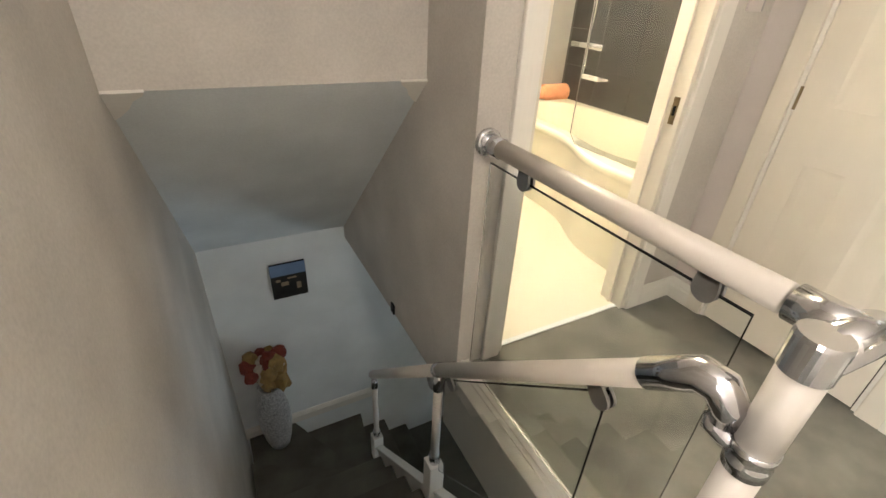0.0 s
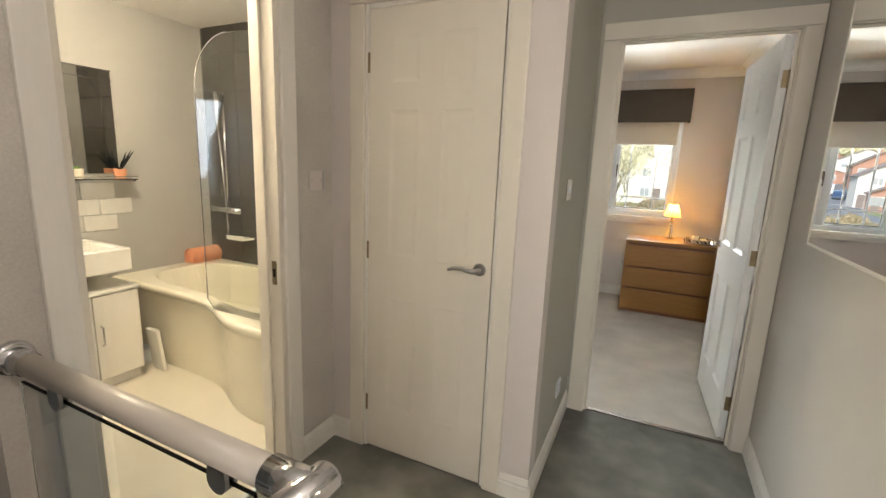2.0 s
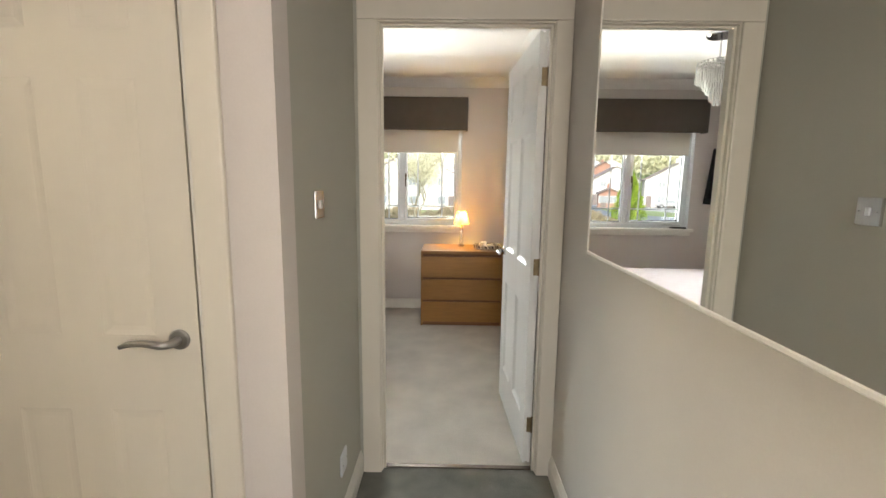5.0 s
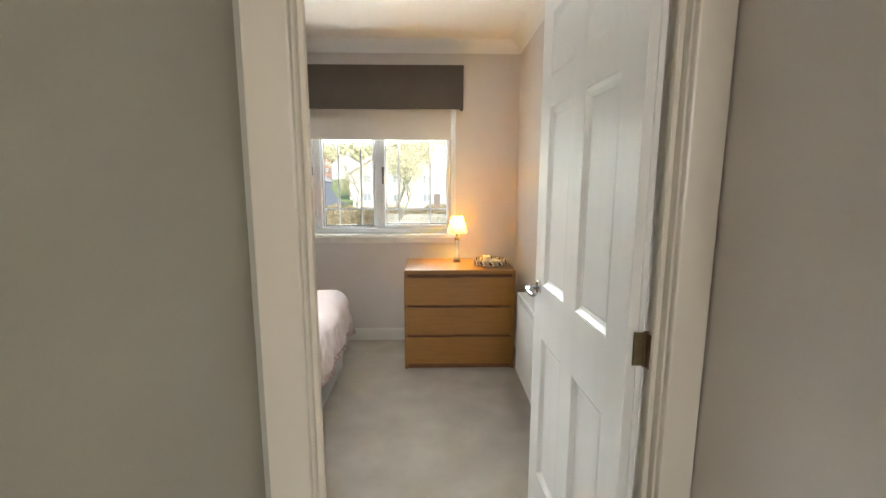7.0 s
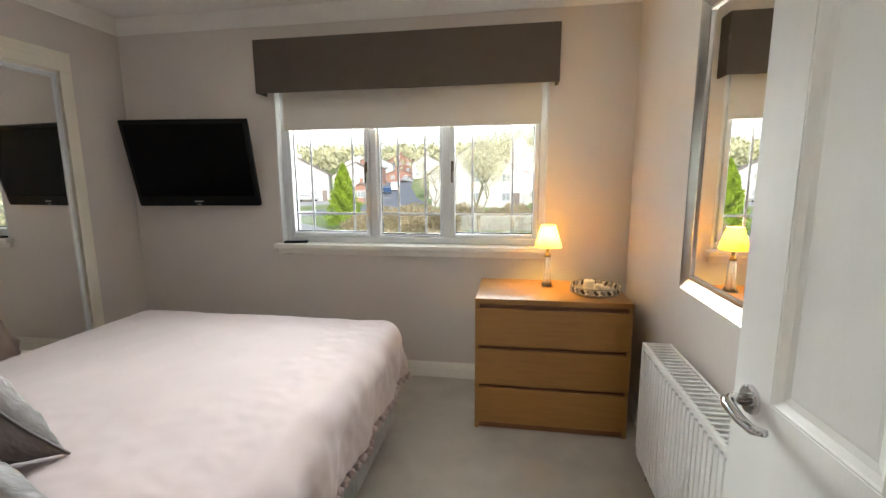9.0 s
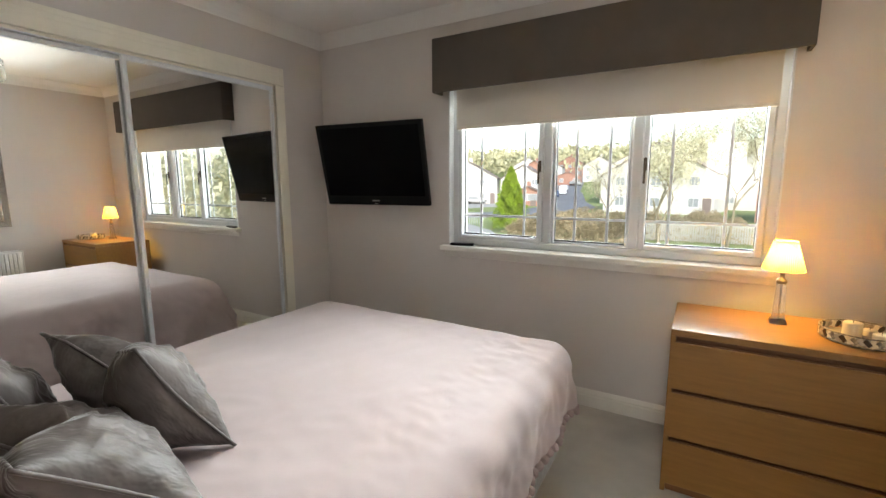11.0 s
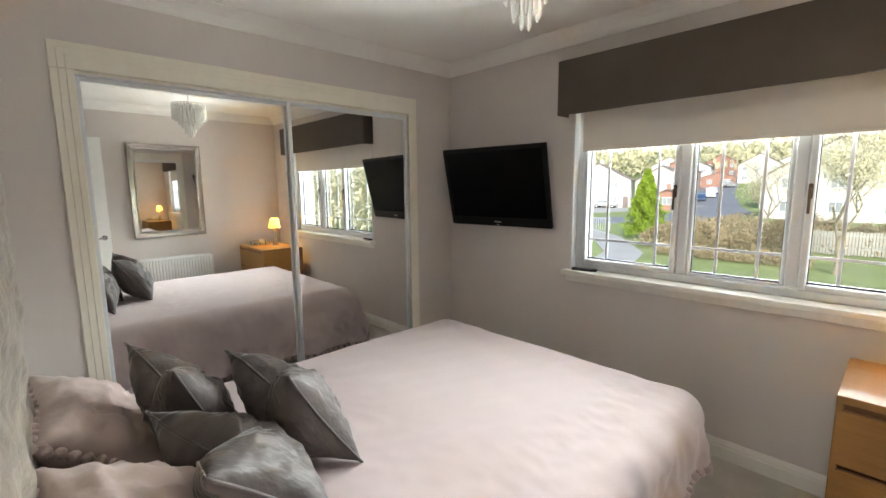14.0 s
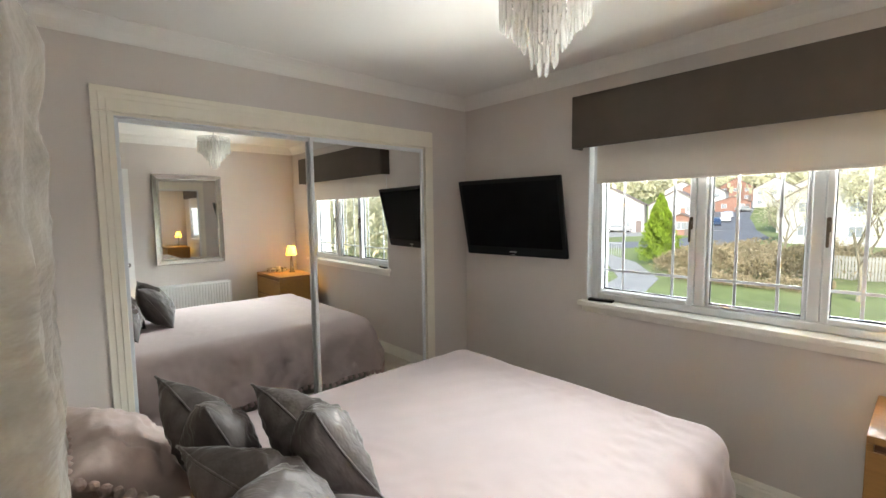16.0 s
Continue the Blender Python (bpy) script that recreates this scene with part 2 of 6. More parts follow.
def lathe(profile, sides=32, m=None):
    """Turned round z: profile of (radius, height) from the bottom up."""
    bm = bmesh.new()
    rings = [[bm.verts.new((max(r, 1e-4) * math.cos(2 * math.pi * k / sides), max(r, 1e-4) * math.sin(2 * math.pi * k / sides), z)) for k in range(sides)] for r, z in profile]
    for a, b in zip(rings, rings[1:]):
        for k in range(sides):
            bm.faces.new((a[k], a[(k + 1) % sides], b[(k + 1) % sides], b[k]))
    bm.faces.new(rings[0][::-1]), bm.faces.new(rings[-1])
    if m is not None:
        bm.transform(m)
    return bm


def ball(radius, m=None, sub=2, jitter=0.0):
    bm = bmesh.new()
    bmesh.ops.create_icosphere(bm, subdivisions=sub, radius=radius)
    if jitter:
        for v in bm.verts:
            v.co *= 1 + jitter * noise.noise(v.co * 3 / radius * 0.5)
    if m is not None:
        bm.transform(m)
    return bm


def prism(outline, z0, z1, m=None):
    bm = bmesh.new()
    lo, hi = [bm.verts.new((x, y, z0)) for x, y in outline], [bm.verts.new((x, y, z1)) for x, y in outline]
    bm.faces.new(lo[::-1]), bm.faces.new(hi)
    for k in range(len(lo)):
        j = (k + 1) % len(lo)
        bm.faces.new((lo[k], lo[j], hi[j], hi[k]))
    if m is not None:
        bm.transform(m)
    bmesh.ops.recalc_face_normals(bm, faces=bm.faces)
    return bm


def wall(name, axis, a0, a1, b0, b1, z0, z1, material, holes=(), label="painted plaster wall"):
    """A wall that stands across the axis, from a0 to a1 thick, with openings (b0, b1, z0, z1)."""
    bs = sorted({b0, b1, *(h[0] for h in holes), *(h[1] for h in holes)})
    zs = sorted({z0, z1, *(h[2] for h in holes), *(h[3] for h in holes)})
    bs, zs = [b for b in bs if b0 <= b <= b1], [z for z in zs if z0 <= z <= z1]
    nb, nz = len(bs) - 1, len(zs) - 1
    solid = lambda i, j: 0 <= i < nb and 0 <= j < nz and not any(h[0] < (bs[i] + bs[i + 1]) / 2 < h[1] and h[2] < (zs[j] + zs[j + 1]) / 2 < h[3] for h in holes)
    bm = bmesh.new()
    P = (lambda a, b, z: (a, b, z)) if axis == "x" else (lambda a, b, z: (b, a, z))

    def quad(*ps):
        bm.faces.new([bm.verts.new(P(*p)) for p in ps])
    for i in range(nb):
        for j in range(nz):
            if not solid(i, j):
                continue
            u, v, w, x = bs[i], bs[i + 1], zs[j], zs[j + 1]
            for a in (a0, a1):
                quad((a, u, w), (a, v, w), (a, v, x), (a, u, x))
            if not solid(i - 1, j):
                quad((a0, u, w), (a1, u, w), (a1, u, x), (a0, u, x))
            if not solid(i + 1, j):
                quad((a0, v, w), (a1, v, w), (a1, v, x), (a0, v, x))
            if not solid(i, j - 1):
                quad((a0, u, w), (a1, u, w), (a1, v, w), (a0, v, w))
            if not solid(i, j + 1):
                quad((a0, u, x), (a1, u, x), (a1, v, x), (a0, v, x))
    bmesh.ops.remove_doubles(bm, verts=bm.verts, dist=1e-5)
    bmesh.ops.recalc_face_normals(bm, faces=bm.faces)
    return tagged(link(name, bm, material), label, "wall", kind="structure")


def setting(name, bm, material, label, category, smooth=False):
    return tagged(link(name, bm, material, smooth=smooth), label, category, kind="structure")


# ---- the shell ----
H = 2.43                                   # ceiling
XE, XW, YN, YS = 5.72, 3.0, 2.60, -0.84  # bedroom faces
XD, YC, YR = 2.94, 0.20, -0.712           # hall faces: bedroom door wall, corridor sides
XC, YB = 2.07, 1.22                        # cupboard wall, bathroom wall
XL, XP, YF = -0.06, 0.845, 2.80            # stairwell: wall, partition, far wall
WIN = (-0.335, 1.46, 0.90, 1.985)          # bedroom window opening (y, z)

# bedroom
wall("wall_east", "x", XE, XE + 0.28, -1.0, 3.3, -2.7, 2.7, WALL, [WIN], "blush grey painted wall round the bedroom window")
wall("wall_bedroom_door", "x", XD + 0.03, XW, YS - 0.12, 3.55, -0.2, 2.7, WALL, [(-0.662, 0.12, -0.2, 2.06)], "blush grey painted wall with a doorway")
wall("wall_hall_end", "x", XD, XD + 0.03, YS - 0.12, 3.55, -0.2, 2.7, DIM_WALL, [(-0.662, 0.12, -0.2, 2.06)], "corridor end wall with a doorway, greyed for its dim light")
wall("wall_south", "y", YS - 0.12, YS, XW, XE, -0.2, 2.7, WALL, (), "blush grey painted bedroom wall")
wall("wall_north", "y", YN, YN + 0.11, XW, XE, -0.2, 2.7, WALL, [(3.31, 5.29, -0.2, 2.035)], "blush grey painted wall with a fitted wardrobe")
setting("floor_bedroom", box((XW - 0.035, YS, -0.2), (XE, 3.3, 0.0)), LIGHT_CARPET, "pale beige fitted carpet with brushed marks", "floor")
setting("ceiling_bedroom", box((XW, YS, H), (XE, YN, H + 0.2)), CEIL, "white painted ceiling", "ceiling")
# wardrobe recess behind the sliding doors
wall("wall_wardrobe_back", "y", 3.2, 3.3, XW, XE, -0.2, 2.7, WALL, (), "plain wall at the back of the wardrobe")


def cove(p, q, inward, size=0.085):
    """A curved cornice from p to q along the top of a wall."""
    prof = [(0, -size), (0.004, -size), (0.010, -size + 0.008), (0.016, -size + 0.02), (0.03, -0.042), (0.052, -0.022), (size - 0.014, -0.010), (size - 0.006, -0.006), (size, -0.004), (size, 0), (0, 0)]
    bm = bmesh.new()
    inward = Vector(inward)
    p, q = Vector((*p, H)), Vector((*q, H))
    ring = [[bm.verts.new(e + inward * a + Vector((0, 0, b))) for a, b in prof] for e in (p, q)]
    n = len(prof)
    for k in range(n):
        bm.faces.new((ring[0][k], ring[0][(k + 1) % n], ring[1][(k + 1) % n], ring[1][k]))
    bm.faces.new(ring[0][::-1]), bm.faces.new(ring[1])
    bmesh.ops.recalc_face_normals(bm, faces=bm.faces)
    return bm


for nm, p, q, d in (("cornice_north", (XW, YN), (XE, YN), (0, -1, 0)), ("cornice_east", (XE, YN), (XE, YS), (-1, 0, 0)),
                    ("cornice_south", (XE, YS), (XW, YS), (0, 1, 0)), ("cornice_west", (XW, YS), (XW, YN), (1, 0, 0))):
    setting(nm, cove(p, q, d), CEIL, "white moulded plaster cornice", "cornice")

# hall and landing
for nm, p, q, d in (("cornice_hall_end", (XD, YR), (XD, YC), (-1, 0, 0)), ("cornice_corridor", (XC, YC), (XD, YC), (0, -1, 0)), ("cornice_hall_south", (-1.4, YR), (XD, YR), (0, 1, 0))):
    setting(nm, cove(p, q, d, 0.125), CEIL, "white moulded plaster cornice", "cornice")
wall("wall_cupboard", "x", XC, XC + 0.1, YC, YB, -0.2, 2.7, WALL, [(0.395, 1.035, -0.2, 2.03)], "beige painted hall wall with a cupboard door")
wall("wall_corridor", "y", YC, YC + 0.1, XC + 0.1, XD, -0.2, 2.7, DIM_WALL, (), "corridor side wall, greyed for its dim light")
wall("wall_hall_south", "y", YR - 0.11, YR, -1.5, XD, -0.2, 2.7, HALL_WALL, (), "beige painted corridor wall with a large mirror")
wall("wall_bathroom_front", "y", YB, YB + 0.11, XP, XD, -0.22, 2.7, STAIR_WALL, [(1.03, 1.766, -0.3, 2.035)], "beige painted wall with the bathroom doorway")
wall("wall_partition", "x", XP, XP + 0.11, YB + 0.11, 3.5, -0.22, 2.7, STAIR_WALL, (), "painted wall beside the stairs")
wall("wall_stair", "x", XL - 0.1, XL, 0.05, 2.9, -2.7, 2.7, STAIR_WALL, (), "unevenly toned painted wall beside the stairs")
# unseen wall; its opening is made up for the landing fill
wall("wall_landing_west", "x", -1.5, -1.4, YR, 0.15, -0.2, 2.7, WALL, [(-0.68, -0.02, 1.0, 2.1)], "plain landing wall with an added, unseen opening")
wall("wall_landing_north", "y", 0.05, 0.15, -1.5, XL - 0.1, -0.2, 2.7, WALL, (), "plain landing wall")
wall("wall_stair_upper", "y", 1.555, 1.66, XL, XP, 1.01, 2.7, STAIR_WALL, (), "beige painted wall over the stairs")
wall("wall_stair_far", "y", YF, YF + 0.1, XL - 0.1, 3.1, -2.7, 0.1, SOFFIT, (), "pale blue-grey wall at the foot of the stairs")
wall("wall_lower_east", "x", 3.0, 3.1, -0.9, YF, -2.7, -0.2, STAIR_WALL, [(1.1, 2.0, -2.5, -0.5)], "plain wall of the lower hall")
wall("wall_lower_south", "y", 0.1, 0.2, XL, 3.0, -2.7, -0.2, STAIR_WALL, (), "plain wall under the landing")
soffit = bmesh.new()
sv = [soffit.verts.new(p) for p in ((XL, 1.555, 1.012), (XP, 1.555, 1.012), (XP, YF, -0.135), (XL, YF, -0.135), (XL, 1.66, 1.2), (XP, 1.66, 1.2), (XP, YF, 0.1), (XL, YF, 0.1))]
for f in ((0, 1, 2, 3), (7, 6, 5, 4), (0, 4, 5, 1), (1, 5, 6, 2), (2, 6, 7, 3), (3, 7, 4, 0)):
    soffit.faces.new([sv[k] for k in f])
setting("ceiling_stairs", soffit, SOFFIT, "sloping pale blue-grey ceiling over the stairs", "ceiling")
down = pose(0, 1.555, 1.012, -42.3, 0, 0)
for nm, x0, s in (("trim_filler_patch_west", XL + 0.001, 1), ("trim_filler_patch_east", XP - 0.001, -1)):
    setting(nm, prism([(x0, -0.006), (x0 + s * 0.095, -0.006), (x0 + s * 0.088, 0.012), (x0 + s * 0.062, 0.035), (x0 + s * 0.045, 0.072), (x0 + s * 0.020, 0.105), (x0, 0.125)], -0.010, -0.001, down), GLOSS, "rough white patch of filler in the corner", "filler")
setting("floor_landing", boxes(((-1.5, YR, -0.22), (XP, 0.30, 0.0)), ((XP, YR, -0.22), (XD + 0.035, YB + 0.03, 0.0))), DARK_CARPET, "dark grey worn fitted carpet", "floor")
setting("ceiling_hall", box((-1.5, YR, H - 0.03), (XD, 1.56, H + 0.2)), CEIL, "white painted ceiling", "ceiling")
setting("floor_lower_hall", box((XL, 0.2, -2.8), (3.0, YF, -2.53)), DIM_STAIR_CARPET, "carpet of the lower hall, darkened for the dim stairwell", "floor")
setting("ceiling_lower_hall", box((XP + 0.11, YB + 0.03, -0.22), (3.0, YF, -0.20)), CEIL, "plain ceiling of the lower hall", "ceiling")

# bathroom
YBN, XBE = 3.12, 2.85
wall("wall_bathroom_north", "y", YBN, YBN + 0.12, XP + 0.11, XBE, -0.2, 2.7, BATH_WALL, [(1.0, 1.32, 1.05, 1.9)], "pale painted bathroom wall")
wall("wall_bathroom_east", "x", XBE, XD, YB + 0.11, YBN + 0.12, -0.2, 2.7, GROUT, (), "wall clad in dark grey tiles")
wall("wall_bathroom_west_lining", "x", XP + 0.11, XP + 0.125, YB + 0.11, YBN, 0, H - 0.03, BATH_WALL, (), "pale painted bathroom wall")
wall("wall_bathroom_south_lining", "y", YB + 0.11, YB + 0.125, XP + 0.125, XBE, 0, H - 0.03, BATH_WALL, [(1.03, 1.766, 0, 2.035)], "pale painted bathroom wall")
setting("floor_bathroom", box((XP + 0.11, YB + 0.03, -0.2), (XBE, YBN, 0.004)), VINYL, "cream vinyl bathroom floor", "floor")
setting("ceiling_bathroom", box((XP + 0.11, YB + 0.11, H - 0.10), (XBE, YBN, H + 0.2)), CEIL, "white bathroom ceiling", "ceiling")


# ---- doors, frames, skirting ----
def architrave(name, axis, face, sign, b0, b1, ztop, width=0.07, depth=0.018, material=None, z0=0.0, clip=None, width0=None):
    """A moulded casing round an opening b0..b1, on a wall face that looks along sign."""
    material = material or GLOSS
    th = thing(name, "moulded white gloss door casing", "door casing", kind="structure")

    def strip(u0, u1, z0, z1, up):
        """A flat board with rounded edges."""
        bm = bmesh.new()
        bands = [((u0, u1, z0, z1), depth)]
        for v, dd in bands:
            a, b = sorted((face, face + sign * dd))
            lo, hi = ((a, v[0], v[2]), (b, v[1], v[3])) if axis == "x" else ((v[0], a, v[2]), (v[1], b, v[3]))
            add_box(bm, lo, hi, 0.005, seg=2)
        return bm
    width0 = width0 or width
    part("casing_side", strip(b0 - width0, b0, z0, ztop, "l"), material, th)
    r1 = b1 + width if clip is None else clip
    part("casing_side", strip(b1, r1, z0, ztop, "r"), material, th)
    part("casing_head", strip(b0 - width0, r1, ztop + 0.001, ztop + width, "t"), material, th)
    return th


def lining(name, axis, a0, a1, b0, b1, ztop, t=0.028, stop=None, material=None):
    th = thing(name, "cream white painted door lining", "door frame", kind="structure")
    P = (lambda lo, hi: (lo, hi)) if axis == "x" else (lambda lo, hi: ((lo[1], lo[0], lo[2]), (hi[1], hi[0], hi[2])))
    for lo, hi in (((a0, b0, 0), (a1, b0 + t, ztop)), ((a0, b1 - t, 0), (a1, b1, ztop)), ((a0, b0 + t, ztop - t), (a1, b1 - t, ztop))):
        part("lining", box(*P(lo, hi), bevel=0.002), material or GLOSS, th)
    if stop:
        s0, s1 = stop
        for lo, hi in (((s0, b0 + t, 0), (s1, b0 + t + 0.012, ztop - t)), ((s0, b1 - t - 0.012, 0), (s1, b1 - t, ztop - t)), ((s0, b0 + t + 0.012, ztop - t - 0.012), (s1, b1 - t - 0.012, ztop - t))):
            part("door_stop", box(*P(lo, hi), bevel=0.002), material or GLOSS, th)
    return th


def lever(parent, m, material, flip=1):
    part("rose", lathe([(0.0, 0), (0.026, 0), (0.026, 0.006), (0.023, 0.009), (0.0, 0.010)], 28, m), material, parent, smooth=False)
    h = part("lever", tube([m @ Vector(p) for p in ((0, 0, 0.006), (0, 0, 0.035), (flip * 0.006, 0, 0.045), (flip * 0.02, 0, 0.05), (flip * 0.06, 0.006, 0.05), (flip * 0.095, 0.004, 0.05), (flip * 0.12, -0.006, 0.048))], [0.011, 0.010, 0.010, 0.010, 0.009, 0.008, 0.006], 14), material, parent, "polished metal lever handle", True)
    return h


def panel_door(name, width, height, m, label, material, handle=CHROME, lever_at=None, faces=(-1, 1), relief=0.007):
    """A six-panel moulded door leaf: x along it from the hinges, y through it, z up."""
    t = 0.036
    th = thing(name, label, "door", m, kind="structure")
    part("leaf", box((0.004, -t / 2 + relief, 0.004), (width - 0.004, t / 2 - relief, height - 0.004)), material, th)
    sw, mid, slope = 0.105, 0.10, 0.027
    cols = ((sw, width / 2 - mid / 2), (width / 2 + mid / 2, width - sw))
    rows = ((0.22, 0.775), (0.97, 1.60), (1.70, height - 0.105))
    frame_boxes = []
    for s in faces:
        y0, y1 = sorted((s * (t / 2 - relief), s * t / 2))
        for x0, x1 in ((0, sw), (width / 2 - mid / 2, width / 2 + mid / 2), (width - sw, width)):
            frame_boxes.append(((x0, y0, 0), (x1, y1, height)))
        for x0, x1 in cols:
            for z0, z1 in ((0, rows[0][0]), (rows[0][1], rows[1][0]), (rows[1][1], rows[2][0]), (rows[2][1], height)):
                frame_boxes.append(((x0, y0, z0), (x1, y1, z1)))
        for x0, x1 in cols:
            for z0, z1 in rows:
                part("panel", sunk_panel(x0, x1, z0, z1, s * t / 2, s * relief, slope), material, th)
    part("stiles_and_rails", boxes(*frame_boxes, bevel=0.0), material, th)
    if lever_at:
        for s in faces:
            lever(th, Matrix.Translation((lever_at[0], s * t / 2, lever_at[1])) @ Matrix.Rotation(radians(90 if s < 0 else -90), 4, "X"), handle, -1)
    return th


def sunk_panel(x0, x1, z0, z1, face, depth, slope):
    """A moulded panel: a small bead, a sloping border, and a flat field just under the face."""
    bm = bmesh.new()
    rings = []
    for inset, sink in ((0.0, 0.10), (0.004, 0.02), (0.007, 0.25), (slope * 0.6, 0.72), (slope, 0.97), (slope + 0.006, 0.90)):
        y = face - depth * sink
        rings.append([bm.verts.new(p) for p in ((x0 + inset, y, z0 + inset), (x1 - inset, y, z0 + inset), (x1 - inset, y, z1 - inset), (x0 + inset, y, z1 - inset))])
    for a, b in zip(rings, rings[1:]):
        for k in range(4):
            bm.faces.new((a[k], a[(k + 1) % 4], b[(k + 1) % 4], b[k]))
    bm.faces.new(rings[-1])
    bmesh.ops.recalc_face_normals(bm, faces=bm.faces)
    return bm


def hinge(parent_name, p, m=None, flaps=True):
    h = thing("door_hinge", "worn brass butt hinge", "hinge", pose(*p) if m is None else m, group="door hinges")
    part("knuckle", tube([(0, 0, -0.04), (0, 0, 0.04)], 0.006, 10), BRASS, h)
    if not flaps:
        return h
    part("flap", box((-0.02, -0.0015, -0.038), (0.0, 0.0015, 0.038)), BRASS, h)
    part("flap", box((-0.0015, 0.0, -0.038), (0.0015, 0.026, 0.038)), BRASS, h)
    return h


def skirting(name, p, q, inward, h=0.105, z=0.0):
    prof = [(0, 0), (0.016, 0), (0.016, h * 0.62), (0.012, h * 0.70), (0.013, h * 0.78), (0.006, h * 0.95), (0.004, h), (0, h)]
    bm = bmesh.new()
    inward = Vector((*inward, 0))
    ring = [[bm.verts.new(Vector((*e, z)) + inward * a + Vector((0, 0, b))) for a, b in prof] for e in (p, q)]
    n = len(prof)
    for k in range(n):
        bm.faces.new((ring[0][k], ring[0][(k + 1) % n], ring[1][(k + 1) % n], ring[1][k]))
    bm.faces.new(ring[0][::-1]), bm.faces.new(ring[1])
    bmesh.ops.recalc_face_normals(bm, faces=bm.faces)
    return setting(name, bm, GLOSS, "white gloss moulded skirting board", "skirting")


# bedroom doorway and its open door
lining("trim_bedroom_door", "x", XD - 0.002, XW + 0.018, -0.662, 0.12, 2.06, stop=(XD + 0.018, XD + 0.032), material=CREAM)
architrave("trim_bedroom_casing_hall", "x", XD, -1, -0.638, 0.097, 2.037, 0.082, width0=0.071, clip=0.183, material=CREAM)
architrave("trim_bedroom_casing_room", "x", XW, 1, -0.657, 0.115, 2.055, 0.07)
panel_door("door_1", 0.738, 2.012, pose(3.006, -0.6055, 0.012, 0, 0, 2.7), "white gloss six-panel bedroom door, wide open", DOOR_WHITE, CHROME, (0.682, 0.955), relief=0.012)
for z in (0.215, 0.996, 1.835):
    hinge("door_1", (0, 0, 0), pose(3.002, -0.6265, z, 0, 0, 0))
setting("trim_threshold_bar", box((XD + 0.022, -0.633, 0.0), (XD + 0.052, 0.091, 0.005), 0.002), BRONZE, "thin dark metal carpet bar in the doorway", "threshold")
# cupboard door in the hall
lining("trim_cupboard", "x", XC - 0.002, XC + 0.102, 0.395, 1.035, 2.03, 0.02)
architrave("trim_cupboard_casing", "x", XC, -1, 0.40, 1.03, 2.03, 0.075, material=CREAM)
panel_door("door_2", 0.594, 1.995, pose(XC + 0.014, 1.012, 0.012, 0, 0, -90), "cream white gloss six-panel cupboard door, shut", CREAM, BRUSHED, (0.545, 0.965), faces=(-1,), relief=0.0036)
for z in (0.24, 0.997, 1.80):
    hinge("door_2", (0, 0, 0), pose(XC - 0.003, 1.014, z, 0, 0, 90), False)
# bathroom doorway
lining("trim_bathroom_door", "y", YB - 0.002, YB + 0.127, 1.03, 1.766, 2.035, stop=(YB + 0.06, YB + 0.075), material=CREAM)
architrave("trim_bathroom_casing", "y", YB, -1, 1.035, 1.761, 2.03, 0.075, material=GLOSS)
lock = thing("strike_plate", "small brass strike plate on the door lining", "strike plate", pose(1.7375, YB + 0.030, 0.92))
part("plate", boxes(((-0.002, -0.012, -0.05), (0.0, 0.012, -0.018)), ((-0.002, -0.012, 0.018), (0.0, 0.012, 0.05)), ((-0.002, -0.012, -0.018), (0.0, -0.007, 0.018)), ((-0.002, 0.007, -0.018), (0.0, 0.012, 0.018))), BRASS, lock)
# flat black piece that stands for the shade inside the keep
part("keep_hole_shade", box((-0.001, -0.007, -0.018), (0.0, 0.007, 0.018)), BLACK, lock)
setting("trim_bathroom_threshold", box((1.058, YB + 0.02, 0.0), (1.738, YB + 0.045, 0.007), 0.002), UPVC, "white threshold strip", "threshold")

skirting("baseboard_cupboard_a", (XC, YC), (XC, 0.325), (-1, 0))
skirting("baseboard_cupboard_b", (XC, 1.105), (XC, YB), (-1, 0))
skirting("baseboard_bathroom_wall", (1.84, YB), (XC - 0.016, YB), (0, -1))
skirting("baseboard_corridor", (XC - 0.016, YC), (XD, YC), (0, -1))
skirting("baseboard_hall_south", (-1.4, YR), (XD - 0.019, YR), (0, 1))
skirting("baseboard_east", (XE, YS), (XE, YN), (-1, 0))
skirting("baseboard_south", (XW, YS), (XE - 0.016, YS), (0, 1))
skirting("baseboard_north", (5.38, YN), (XE - 0.016, YN), (0, -1))
skirting("baseboard_stair_far", (XL, YF), (1.0, YF), (0, -1), 0.10, -1.852)


